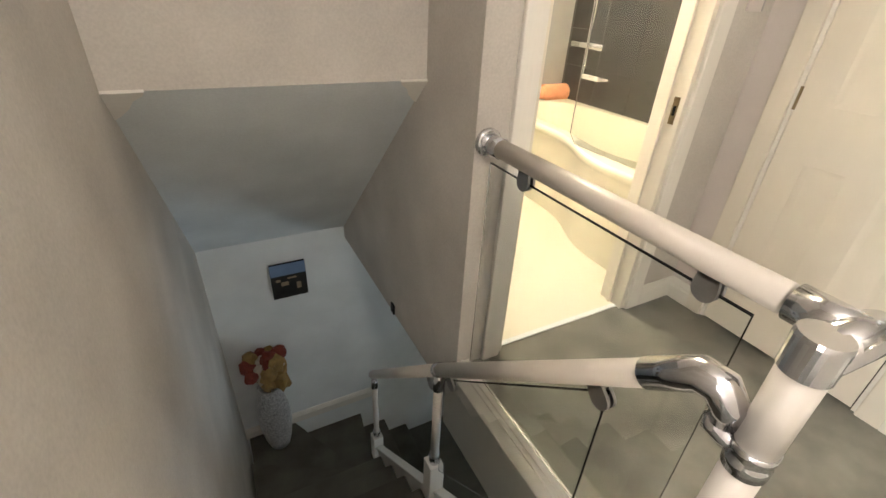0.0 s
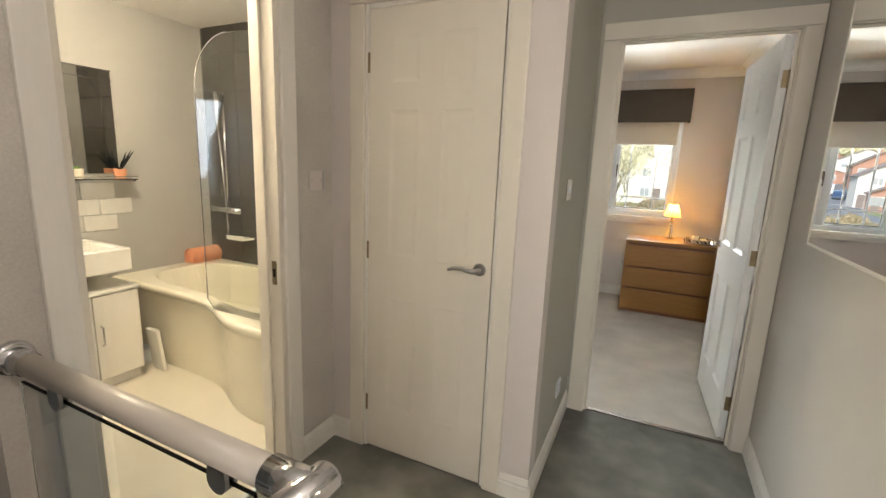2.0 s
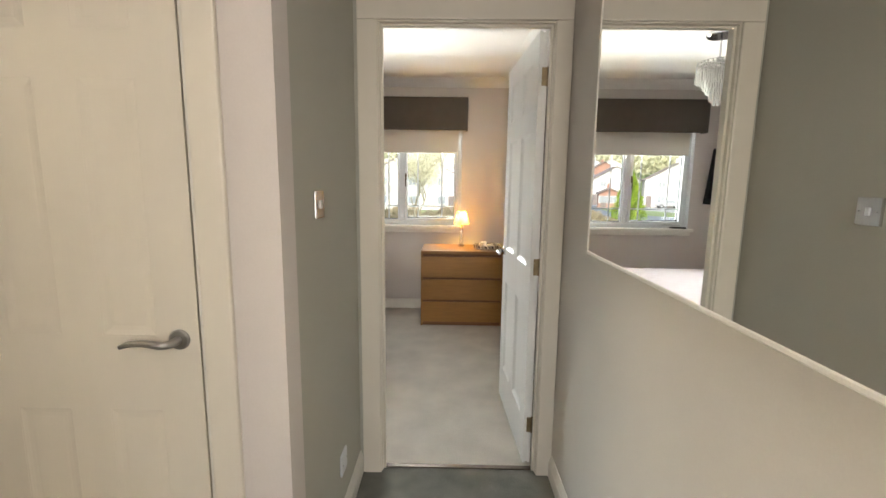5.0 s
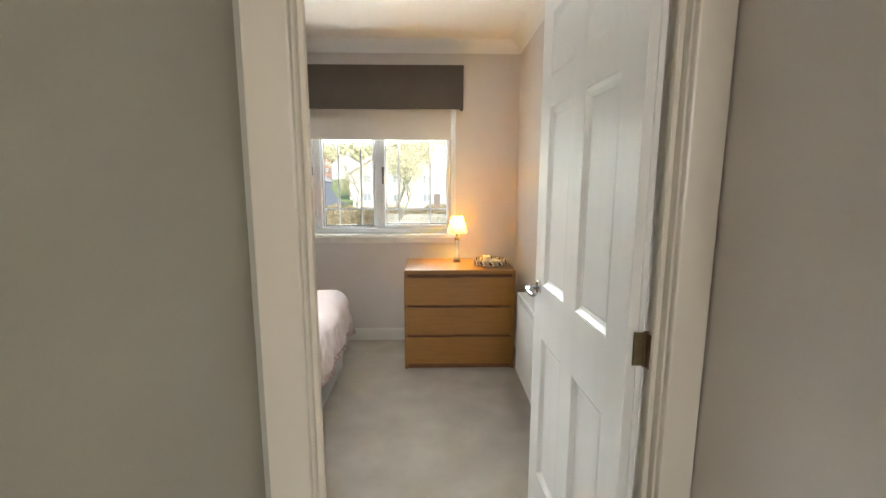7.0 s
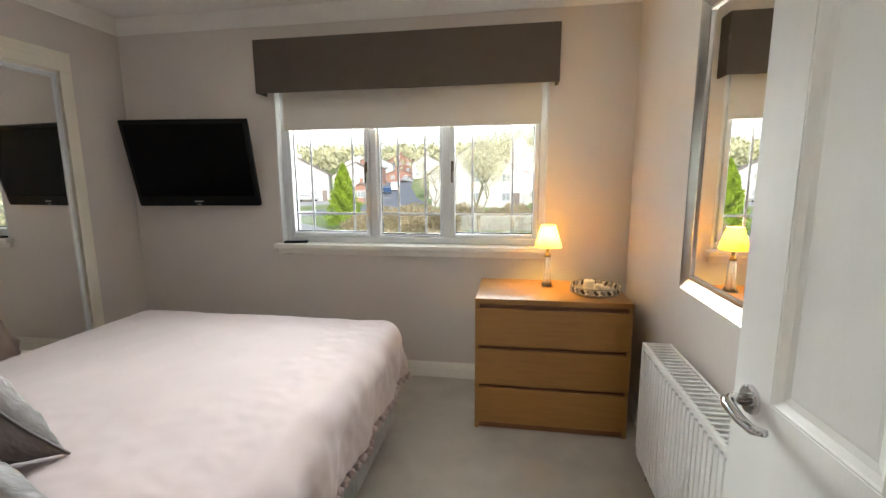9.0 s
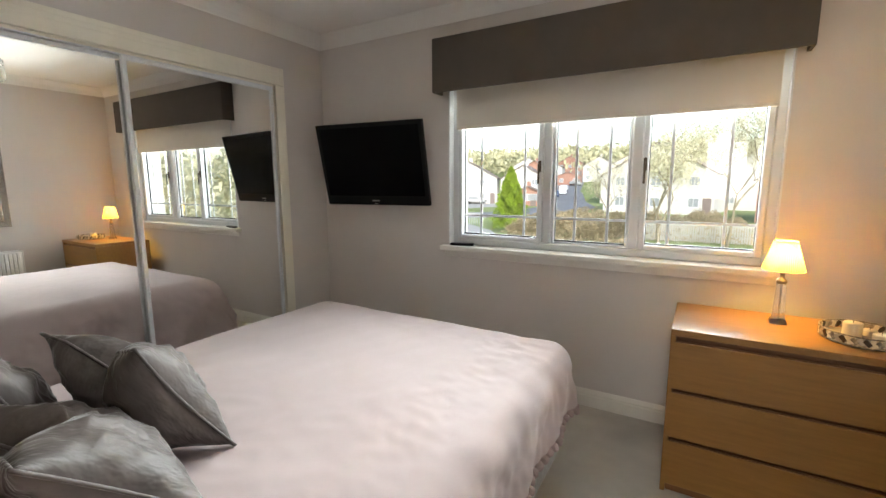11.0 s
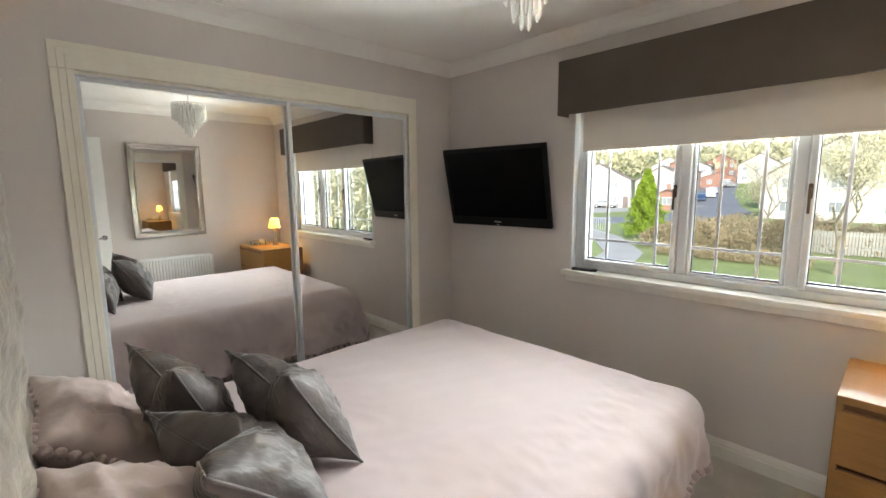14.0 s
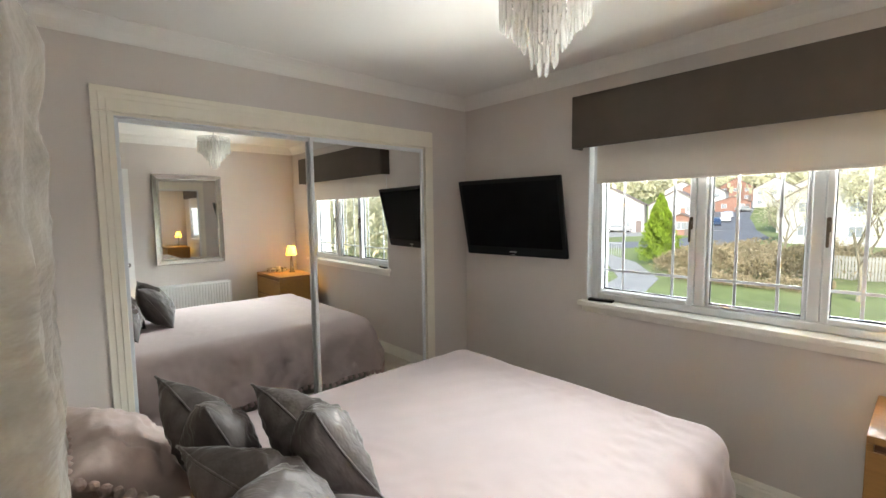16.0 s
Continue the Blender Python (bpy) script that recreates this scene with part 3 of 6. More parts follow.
# ---- bedroom: window, wardrobe ----
def bedroom_window():
    y0, y1, z0, z1 = WIN
    th = thing("window_1", "white plastic three-light window with astragal bars", "window", kind="structure")
    xf, xb = 5.775, 5.845
    fw = 0.045
    part("window_frame", boxes(((xf, y0, z0 + 0.02), (xb, y0 + fw, z1)), ((xf, y1 - fw, z0 + 0.02), (xb, y1, z1)),
                               ((xf, y0 + fw, z0 + 0.02), (xb, y1 - fw, z0 + 0.065)), ((xf, y0 + fw, z1 - 0.05), (xb, y1 - fw, z1)),
                               ((xf, 0.777, z0 + 0.065), (xb, 0.829, z1 - 0.05)), ((xf, 0.279, z0 + 0.065), (xb, 0.331, z1 - 0.05)), bevel=0.006), UPVC, th)
    for a, b, bars, sash in ((0.829, y1 - fw, (0.956, 1.256), True), (0.331, 0.777, (0.45, 0.637), False), (y0 + fw, 0.279, (-0.125, 0.135), True)):
        s = 0.032 if sash else 0.020
        x0 = xf - (0.012 if sash else -0.012)
        lo, hi = z0 + 0.067, z1 - 0.052
        frame_part = part("sash", boxes(((x0, a + 0.002, lo), (xb - 0.01, a + s, hi)), ((x0, b - s, lo), (xb - 0.01, b - 0.002, hi)),
                                        ((x0, a + s, lo), (xb - 0.01, b - s, lo + s - 0.006)), ((x0, a + s, hi - s), (xb - 0.01, b - s, hi)), bevel=0.005), UPVC, th)
        part("gasket", boxes(((xf + 0.026, a + s - 0.004, lo + s - 0.010), (xf + 0.042, a + s + 0.003, hi - s)), ((xf + 0.026, b - s - 0.003, lo + s - 0.010), (xf + 0.042, b - s + 0.004, hi - s)),
                             ((xf + 0.022, a + s, lo + s - 0.010), (xf + 0.042, b - s, lo + s + 0.002))), BLACK, frame_part)
        pane = part("pane", box((xf + 0.030, a + s - 0.008, lo + s - 0.012), (xf + 0.036, b - s + 0.008, hi - s + 0.008)), GLASS, frame_part)
        pane.visible_shadow = False
        for y in bars:
            part("astragal_bar", box((xf + 0.0235, y - 0.0075, lo + s - 0.006), (xf + 0.0295, y + 0.0075, hi - s), 0.002), UPVC, frame_part)
        part("astragal_bar", box((xf + 0.022, a + s, 1.114), (xf + 0.028, b - s, 1.129), 0.002), UPVC, frame_part)
    for y in (0.848, 0.262):
        h = part("window_handle", boxes(((xf - 0.024, y - 0.009, 1.40), (xf - 0.012, y + 0.009, 1.47)), ((xf - 0.046, y - 0.006, 1.33), (xf - 0.034, y + 0.006, 1.45)), ((xf - 0.040, y - 0.006, 1.43), (xf - 0.022, y + 0.006, 1.45)), bevel=0.004), BRONZE, th, "dark bronze window handle")
    # reveal lining and sill
    part("reveal", boxes(((XE - 0.003, y0 - 0.001, z0 + 0.02), (xf, y0 + 0.006, z1 - 0.002)), ((XE - 0.003, y1 - 0.006, z0 + 0.02), (xf, y1 + 0.001, z1 - 0.002))), UPVC, th)
    sill = part("window_sill", box((XE - 0.06, y0 - 0.03, z0 - 0.012), (xf + 0.01, y1 + 0.04, z0 + 0.02), 0.006, seg=2), GLOSS, th, "white painted window sill")
    # invented ledge that covers the brightly lit bottom of the opening
    part("outer_sill", box((xb + 0.001, y0 + 0.001, z0 + 0.001), (XE + 0.30, y1 - 0.001, z0 + 0.012), 0.003), OUTER_SILL, th, "added dark outer sill against glare")
    part("sill_apron", box((XE - 0.022, y0 - 0.015, z0 - 0.055), (XE - 0.001, y1 + 0.025, z0 - 0.012), 0.003), GLOSS, th)


bedroom_window()

pel = thing("pelmet", "taupe felt-covered pelmet box over the window", "pelmet", pose(0, 0, 0))
part("front_board", box((5.605, -0.385, 1.907), (5.622, 1.52, 2.232), 0.003), PELMET, pel)
part("end_board", box((5.6225, -0.385, 1.907), (5.719, -0.368, 2.232), 0.002), PELMET, pel)
part("end_board", box((5.6225, 1.503, 1.907), (5.719, 1.52, 2.232), 0.002), PELMET, pel)
part("top_board", box((5.6225, -0.3675, 2.214), (5.719, 1.5025, 2.230)), PELMET, pel)
blind = thing("roller_blind", "pale grey fabric roller blind, partly lowered", "blind")
part("blind_fabric", box((5.742, -0.295, 1.70), (5.7435, 1.415, 1.985)), BLIND, blind)
part("bottom_bar", box((5.738, -0.295, 1.685), (5.748, 1.415, 1.703), 0.003), BLIND, blind)
part("roller", tube([(5.745, -0.32, 1.962), (5.745, 1.44, 1.962)], 0.018, 14), BLIND, blind)
rem = thing("remote_control", "black remote control lying on the window sill", "remote control", pose(5.72, 1.36, 0.921, 0, 0, 12))
part("body", box((-0.022, -0.08, 0), (0.022, 0.08, 0.016), 0.005, seg=2), BLACK, rem)
for k in range(4):
    part("button", boxes(*[((x - 0.004, -0.05 + 0.025 * k, 0.015), (x + 0.004, -0.04 + 0.025 * k, 0.0175)) for x in (-0.012, 0.0, 0.012)]), BRUSHED, rem)


def wardrobe():
    cas = thing("trim_wardrobe_casing", "moulded cream gloss casing round the wardrobe", "casing", kind="structure")
    for k, d in enumerate((0.011, 0.016, 0.021)):
        a = 0.085 - 0.028 * k
        part("casing", boxes(((3.335 - a - 0.0, YN - d, 0), (3.335, YN - 0.0005 * k, 2.012)), ((5.262, YN - d, 0), (5.262 + a, YN - 0.0005 * k, 2.012)), ((3.335 - a, YN - d, 2.0125), (5.262 + a, YN - 0.0005 * k, 2.012 + a + 0.035)), bevel=0.003), CASING, cas)
    part("lining", boxes(((3.31, YN, 0), (3.335, 2.82, 2.012)), ((5.262, YN, 0), (5.29, 2.82, 2.012)), ((3.335, YN, 2.0), (5.262, 2.82, 2.034))), CASING, cas)
    for nm, x0, x1, y in (("sliding_door", 3.335, 4.365, 2.645), ("sliding_door", 4.335, 5.262, 2.617)):
        th = thing(nm, "mirrored sliding wardrobe door in an aluminium frame", "sliding door", pose((x0 + x1) / 2, y, 0.006), group="wardrobe doors")
        w = (x1 - x0) / 2
        part("mirror", box((-w + 0.018, -0.002, 0.03), (w - 0.018, 0.004, 1.965)), MIRROR, th)
        for lo, hi in (((-w, -0.012, 0), (-w + 0.022, 0.012, 1.99)), ((w - 0.022, -0.012, 0), (w, 0.012, 1.99))):
            part("stile", box(lo, hi, 0.004, seg=2), ALU, th)
        part("rail", box((-w + 0.022, -0.010, 0), (w - 0.022, 0.010, 0.035), 0.003), ALU, th)
        part("rail", box((-w + 0.022, -0.010, 1.968), (w - 0.022, 0.010, 1.99), 0.003), ALU, th)
        if x0 < 4:
            part("finger_pull", lathe([(0.0, 0), (0.013, 0), (0.013, 0.003), (0.0, 0.003)], 18, pose(-w + 0.035, -0.0023, 1.02, 90)), BRUSHED, th)
    tr = thing("trim_wardrobe_track", "aluminium sliding door tracks", "track", kind="structure")
    part("top_track", box((3.335, 2.602, 1.996), (5.262, 2.66, 2.0005)), ALU, tr)
    part("bottom_track", box((3.335, 2.602, 0.0), (5.262, 2.66, 0.006)), ALU, tr)


wardrobe()


# ---- bedroom: furniture ----
def chest():
    x0, x1, y0, y1, h = 5.118, 5.598, -0.737, 0.055, 0.735
    th = thing("chest_of_drawers", "honey oak veneer chest with three drawers", "chest of drawers", pose(x1, (y0 + y1) / 2, 0))
    w = (y1 - y0) / 2
    D = x1 - x0
    part("top", box((-D, -w, h - 0.028), (0, w, h), 0.002), OAK, th)
    part("side", box((-D + 0.002, -w, 0), (0, -w + 0.02, h - 0.0285), 0.0015), OAK, th)
    part("side", box((-D + 0.002, w - 0.02, 0), (0, w, h - 0.0285), 0.0015), OAK, th)
    part("back", box((-0.012, -w + 0.02, 0.02), (-0.004, w - 0.02, h - 0.03)), OAK_SHADE, th)
    part("inner_front", box((-D + 0.030, -w + 0.02, 0.015), (-D + 0.045, w - 0.02, h - 0.03)), OAK_SHADE, th)
    part("plinth", box((-D + 0.02, -w + 0.02, 0.0), (-D + 0.04, w - 0.02, 0.045)), OAK_SHADE, th)
    z = 0.038
    for k, hh in enumerate((0.200, 0.200, 0.203)):
        d = part("drawer_front", box((-D + 0.001, -w + 0.003, z), (-D + 0.019, w - 0.003, z + hh), 0.002), OAK, th)
        # dark strip in the gap between drawers, coloured as its shade
        part("groove_shade", box((-D + 0.008, -w + 0.006, z + hh + 0.0002), (-D + 0.014, w - 0.006, z + hh + 0.006)), OAK_SHADE, d)
        z += hh + 0.0195


chest()
ZC = 0.735
lampo = thing("table_lamp", "small lit table lamp with a crystal stem and pleated cream shade", "lamp", pose(5.44, -0.335, ZC))


def tapered_block(z0, w0, z1, w1, chamfer=0.18):
    """A square crystal block with cut corners, wider at one end."""
    bm = bmesh.new()
    rings = []
    for z, w in ((z0, w0 * 0.96), (z0 + 0.003, w0), (z1 - 0.003, w1), (z1, w1 * 0.94)):
        c = 1 - chamfer
        rings.append([bm.verts.new((w * a, w * b, z)) for a, b in ((1, -c), (1, c), (c, 1), (-c, 1), (-1, c), (-1, -c), (-c, -1), (c, -1))])
    for a, b in zip(rings, rings[1:]):
        for k in range(8):
            bm.faces.new((a[k], a[(k + 1) % 8], b[(k + 1) % 8], b[k]))
    bm.faces.new(rings[0][::-1]), bm.faces.new(rings[-1])
    return bm


part("base", tapered_block(0, 0.031, 0.018, 0.028), CRYSTAL, lampo)
part("stem", tapered_block(0.0185, 0.022, 0.172, 0.0155), CRYSTAL, lampo)
part("rod", tube([(0, 0, 0.003), (0, 0, 0.171)], 0.004, 10), CHROME, lampo)
part("collar", lathe([(0.0, 0.1725), (0.016, 0.1725), (0.020, 0.180), (0.018, 0.190), (0.009, 0.198), (0.009, 0.215), (0.013, 0.220), (0.013, 0.262), (0.0, 0.262)], 20), BRASS, lampo, "", True)
part("bulb", lathe([(0.0, 0.262), (0.010, 0.264), (0.012, 0.276), (0.0, 0.278)], 14), UPVC, lampo, "", True)
bm = bmesh.new()
n = 112
prev = None
for k in range(n + 1):
    a = 2 * math.pi * k / n
    j = 1 + (0.011 if k % 2 else -0.011)
    cur = [bm.verts.new((r * j * math.cos(a), r * j * math.sin(a), z)) for r, z in ((0.0750, 0.232), (0.0735, 0.240), (0.0575, 0.295), (0.0415, 0.350), (0.041, 0.355))] if k < n else first
    if k == 0:
        first = cur
    if prev:
        for p in range(4):
            bm.faces.new((prev[p], cur[p], cur[p + 1], prev[p + 1]))
    prev = cur
part("shade", bm, SHADE, lampo, "pleated cream fabric lampshade")
for nm, rr, zz in (("shade_ring", 0.0755, 0.232), ("shade_ring", 0.0415, 0.355)):
    part(nm, tube([(rr * math.cos(a), rr * math.sin(a), zz) for a in (2 * math.pi * k / 40 for k in range(41))], 0.002, 6), CREAM, lampo)
part("shade_carrier", boxes(((-0.0405, -0.0015, 0.345), (0.0405, 0.0015, 0.348)), ((-0.0015, -0.0405, 0.345), (0.0015, 0.0405, 0.348))), CHROME, lampo)

tray = thing("mosaic_tray", "round mosaic tray with an openwork rim on the chest", "tray", pose(5.335, -0.585, ZC))
part("dish", lathe([(0.0, 0), (0.125, 0), (0.132, 0.006), (0.126, 0.010), (0.0, 0.008)], 48), TRAY, tray)
tile_src = None
for k in range(48):
    a = 2 * math.pi * k / 48
    m = pose(0.130 * math.cos(a), 0.130 * math.sin(a), 0.024, 0, 0, math.degrees(a)) @ pose(0, 0, 0, 45 if k % 2 else 20, 0, 0)
    material = (WAX, TRAY, IVORY, BRONZE)[k % 4]
    part("rim_tile", box((-0.0025, -0.0075, -0.013), (0.0025, 0.0075, 0.013), m=m), material, tray)
part("rim", tube([(0.131 * math.cos(a), 0.131 * math.sin(a), 0.041) for a in (2 * math.pi * k / 48 for k in range(49))], 0.003, 8), TRAY, tray)
for nm, x, y, r, h in (("candle", 0.01, 0.03, 0.030, 0.055), ("candle", -0.03, -0.045, 0.026, 0.030), ("candle", 0.045, -0.03, 0.022, 0.025)):
    c = thing(nm, "ivory pillar candle standing in the tray", "candle", pose(5.335 + x, -0.585 + y, ZC + 0.0095), group="candles in the tray")
    part("wax", lathe([(0.0, 0), (r, 0), (r, h - 0.004), (r - 0.004, h), (0.006, h - 0.004), (0.0, h - 0.005)], 24), WAX, c)
    part("wick", tube([(0, 0, h - 0.006), (0.001, 0, h + 0.008)], 0.001, 6), BLACK, c)


def radiator():
    x0, x1, z0, z1 = 3.93, 4.77, 0.15, 0.665
    th = thing("radiator", "white panel radiator with a grille top", "radiator", pose((x0 + x1) / 2, YS, 0))
    w = (x1 - x0) / 2
    bm = bmesh.new()
    n = 25
    prof = []
    for k in range(n):
        c = -w + 0.02 + (2 * w - 0.04) * (k + 0.5) / n
        p = (2 * w - 0.04) / n
        prof += [(c - p * 0.48, 0.0), (c - p * 0.34, 0.009), (c + p * 0.34, 0.009), (c + p * 0.48, 0.0)]
    for zz0, zz1 in ((z0, z1 - 0.012),):
        lo, hi, lo2, hi2 = [], [], [], []
        for x, d in prof:
            lo.append(bm.verts.new((x, 0.150 + d, zz0 + 0.012))), hi.append(bm.verts.new((x, 0.150 + d, zz1 - 0.012)))
        for a in range(len(prof) - 1):
            bm.faces.new((lo[a], lo[a + 1], hi[a + 1], hi[a]))
    add_box(bm, (-w, 0.128, z0), (w, 0.150, z1 - 0.01), 0.004)
    part("front_panel", bm, DOOR_WHITE, th)
    part("rear_panel", box((-w, 0.045, z0), (w, 0.060, z1 - 0.01), 0.004), DOOR_WHITE, th)
    for s in (-1, 1):
        part("end_cover", box((s * w - 0.004, 0.04, z0 + 0.03), (s * w + 0.004, 0.155, z1), 0.003), DOOR_WHITE, th)
    grille = part("top_grille", boxes(((-w, 0.040, z1 - 0.006), (w, 0.050, z1)), ((-w, 0.145, z1 - 0.006), (w, 0.156, z1)), *[((-w + 0.03 * k + 0.004, 0.05, z1 - 0.006), (-w + 0.03 * k + 0.014, 0.145, z1 - 0.002)) for k in range(28)]), DOOR_WHITE, th)
    for s in (-0.3, 0.3):
        part("bracket", box((s - 0.015, 0.0, z0 + 0.05), (s + 0.015, 0.046, z1 - 0.08)), DOOR_WHITE, th)
    part("valve", tube([(w + 0.004, 0.09, z0 + 0.04), (w + 0.03, 0.09, z0 + 0.04), (w + 0.03, 0.09, z0 + 0.10)], 0.012, 12), CHROME, th)
    part("pipe", tube([(w + 0.03, 0.09, 0.0), (w + 0.03, 0.09, z0 + 0.04)], 0.008, 10), CHROME, th)


radiator()


def framed_mirror():
    x0, x1, z0, z1 = 3.99, 4.75, 0.91, 2.005
    th = thing("wall_mirror", "mirror in a wide silver frame on the wall", "mirror", pose((x0 + x1) / 2, YS, z0))
    w, h, f = (x1 - x0) / 2, z1 - z0, 0.075
    part("mirror_glass", box((-w + f - 0.005, 0.012, f - 0.005), (w - f + 0.005, 0.016, h - f + 0.005)), MIRROR, th)
    prof = [(0, 0), (0, 0.032), (0.008, 0.038), (0.016, 0.034), (0.05, 0.020), (0.058, 0.024), (0.066, 0.024), (f, 0.014), (f, 0)]
    corners = [(-w, 0, 1, 1), (w, 0, -1, 1), (w, h, -1, -1), (-w, h, 1, -1)]
    for k in range(4):
        bm = bmesh.new()
        rings = []
        for x, z, sx, sz in (corners[k], corners[(k + 1) % 4]):
            rings.append([bm.verts.new((x + sx * a, b, z + sz * a)) for a, b in prof])
        for p in range(len(prof) - 1):
            bm.faces.new((rings[0][p], rings[0][p + 1], rings[1][p + 1], rings[1][p]))
        bmesh.ops.recalc_face_normals(bm, faces=bm.faces)
        part("frame_side", bm, SILVER, th, "antique silver frame moulding")


framed_mirror()


def television():
    th = thing("television", "black flat-screen television on a tilting wall bracket", "television", Matrix.Translation((5.575, 1.998, 1.47)) @ Matrix.Rotation(radians(6.5), 4, "Z") @ Matrix.Rotation(radians(-12.5), 4, "Y"))
    # x points at the wall, y along the screen, z up
    part("casing", box((-0.018, -0.428, -0.292), (0.012, 0.428, 0.285), 0.012, seg=3), BLACK, th, smooth=False)
    part("screen", box((-0.0195, -0.398, -0.222), (-0.0178, 0.398, 0.255)), SCREEN, th, "dark switched-off screen")
    part("back_housing", box((0.012, -0.30, -0.20), (0.045, 0.30, 0.18), 0.015, seg=2), BLACK, th)
    part("badge", box((-0.0193, -0.03, -0.262), (-0.018, 0.03, -0.254)), BRUSHED, th)
    part("standby_light", box((-0.0195, -0.012, -0.282), (-0.018, 0.012, -0.276)), BRUSHED, th)
    br = thing("wall_bracket", "black steel swivel bracket behind the television", "wall bracket", pose(XE, 2.06, 1.48))
    part("wall_plate", box((-0.006, -0.05, -0.11), (0.0, 0.05, 0.11), 0.002), BLACK, br)
    part("arm", boxes(((-0.10, -0.02, -0.02), (-0.006, 0.02, 0.02)), ((-0.115, -0.06, -0.06), (-0.10, 0.06, 0.06)), bevel=0.003), BLACK, br)
    part("cable", tube([(-0.09, 0.2, 0.02), (-0.075, 0.36, -0.02), (-0.05, 0.40, -0.04), (-0.01, 0.41, 0.0), (-0.003, 0.36, 0.0)], 0.004, 8), BLACK, br)


television()


def chandelier():
    cx, cy = 4.27, 0.79
    th = thing("chandelier", "small crystal drop chandelier hanging from a chrome plate", "chandelier", pose(cx, cy, 0))
    part("ceiling_plate", lathe([(0.0, H - 0.028), (0.09, H - 0.028), (0.098, H - 0.02), (0.098, H), (0.0, H)], 36), CHROME, th)
    part("stem", tube([(0, 0, H - 0.028), (0, 0, 2.20)], 0.006, 10), CHROME, th)
    tiers = ((0.135, 30, 2.235, 2), (0.112, 24, 2.222, 2), (0.088, 19, 2.208, 3), (0.064, 14, 2.200, 4), (0.040, 9, 2.190, 6), (0.016, 4, 2.184, 7))
    rod = bead = None
    for r, n, z, beads in tiers:
        part("ring", tube([(r * math.cos(a), r * math.sin(a), z) for a in (2 * math.pi * k / 36 for k in range(37))], 0.0025, 6), CHROME, th)
        part("spoke", boxes(((-r, -0.0015, z - 0.001), (r, 0.0015, z + 0.001)), ((-0.0015, -r, z - 0.001), (0.0015, r, z + 0.001))), CHROME, th)
        for k in range(n):
            a = 2 * math.pi * (k + 0.5 * (n % 2)) / n
            x, y, turn = r * math.cos(a), r * math.sin(a), math.degrees(a)
            for j in range(beads):
                m = pose(x, y, z - 0.011 - 0.0205 * j, 0, 0, turn + random.uniform(-25, 25))
                if bead is None:
                    bead = part("bead", lathe([(0.0, -0.0095), (0.0075, -0.005), (0.0095, 0.0), (0.0075, 0.005), (0.0, 0.0095)], 8, pose(0, 0, 0, 0, 0, 0) @ Matrix.Diagonal((0.5, 1, 1, 1))), CRYSTAL, th, "cut crystal bead")
                    bead.matrix_basis = m
                else:
                    share("bead", bead, m, th)
            m = pose(x, y, z - 0.003 - 0.0205 * beads, random.uniform(-1.5, 1.5), random.uniform(-1.5, 1.5), turn + random.uniform(-15, 15))
            if rod is None:
                rod = part("crystal_drop", lathe([(0.0, -0.100), (0.0050, -0.094), (0.0062, -0.084), (0.0062, -0.010), (0.0, -0.002)], 6), DROP, th, "long prism crystal")
                rod.matrix_basis = m
            else:
                share("crystal_drop", rod, m, th)
    part("socket", lathe([(0.0, 2.20), (0.022, 2.20), (0.026, 2.235), (0.010, 2.25), (0.0, 2.25)], 18), CHROME, th)


chandelier()


# ---- bed ----
def soft(x, y, s, k):
    return s * noise.noise(Vector((x * k, y * k, k)))


BX0, BX1, BY0, BY1, BZ = 3.16, 5.025, 0.545, 1.93, 0.615
NEAR, FAR = 0.345, 0.50             # how far the cloth hangs on the near and foot sides, and by the wardrobe


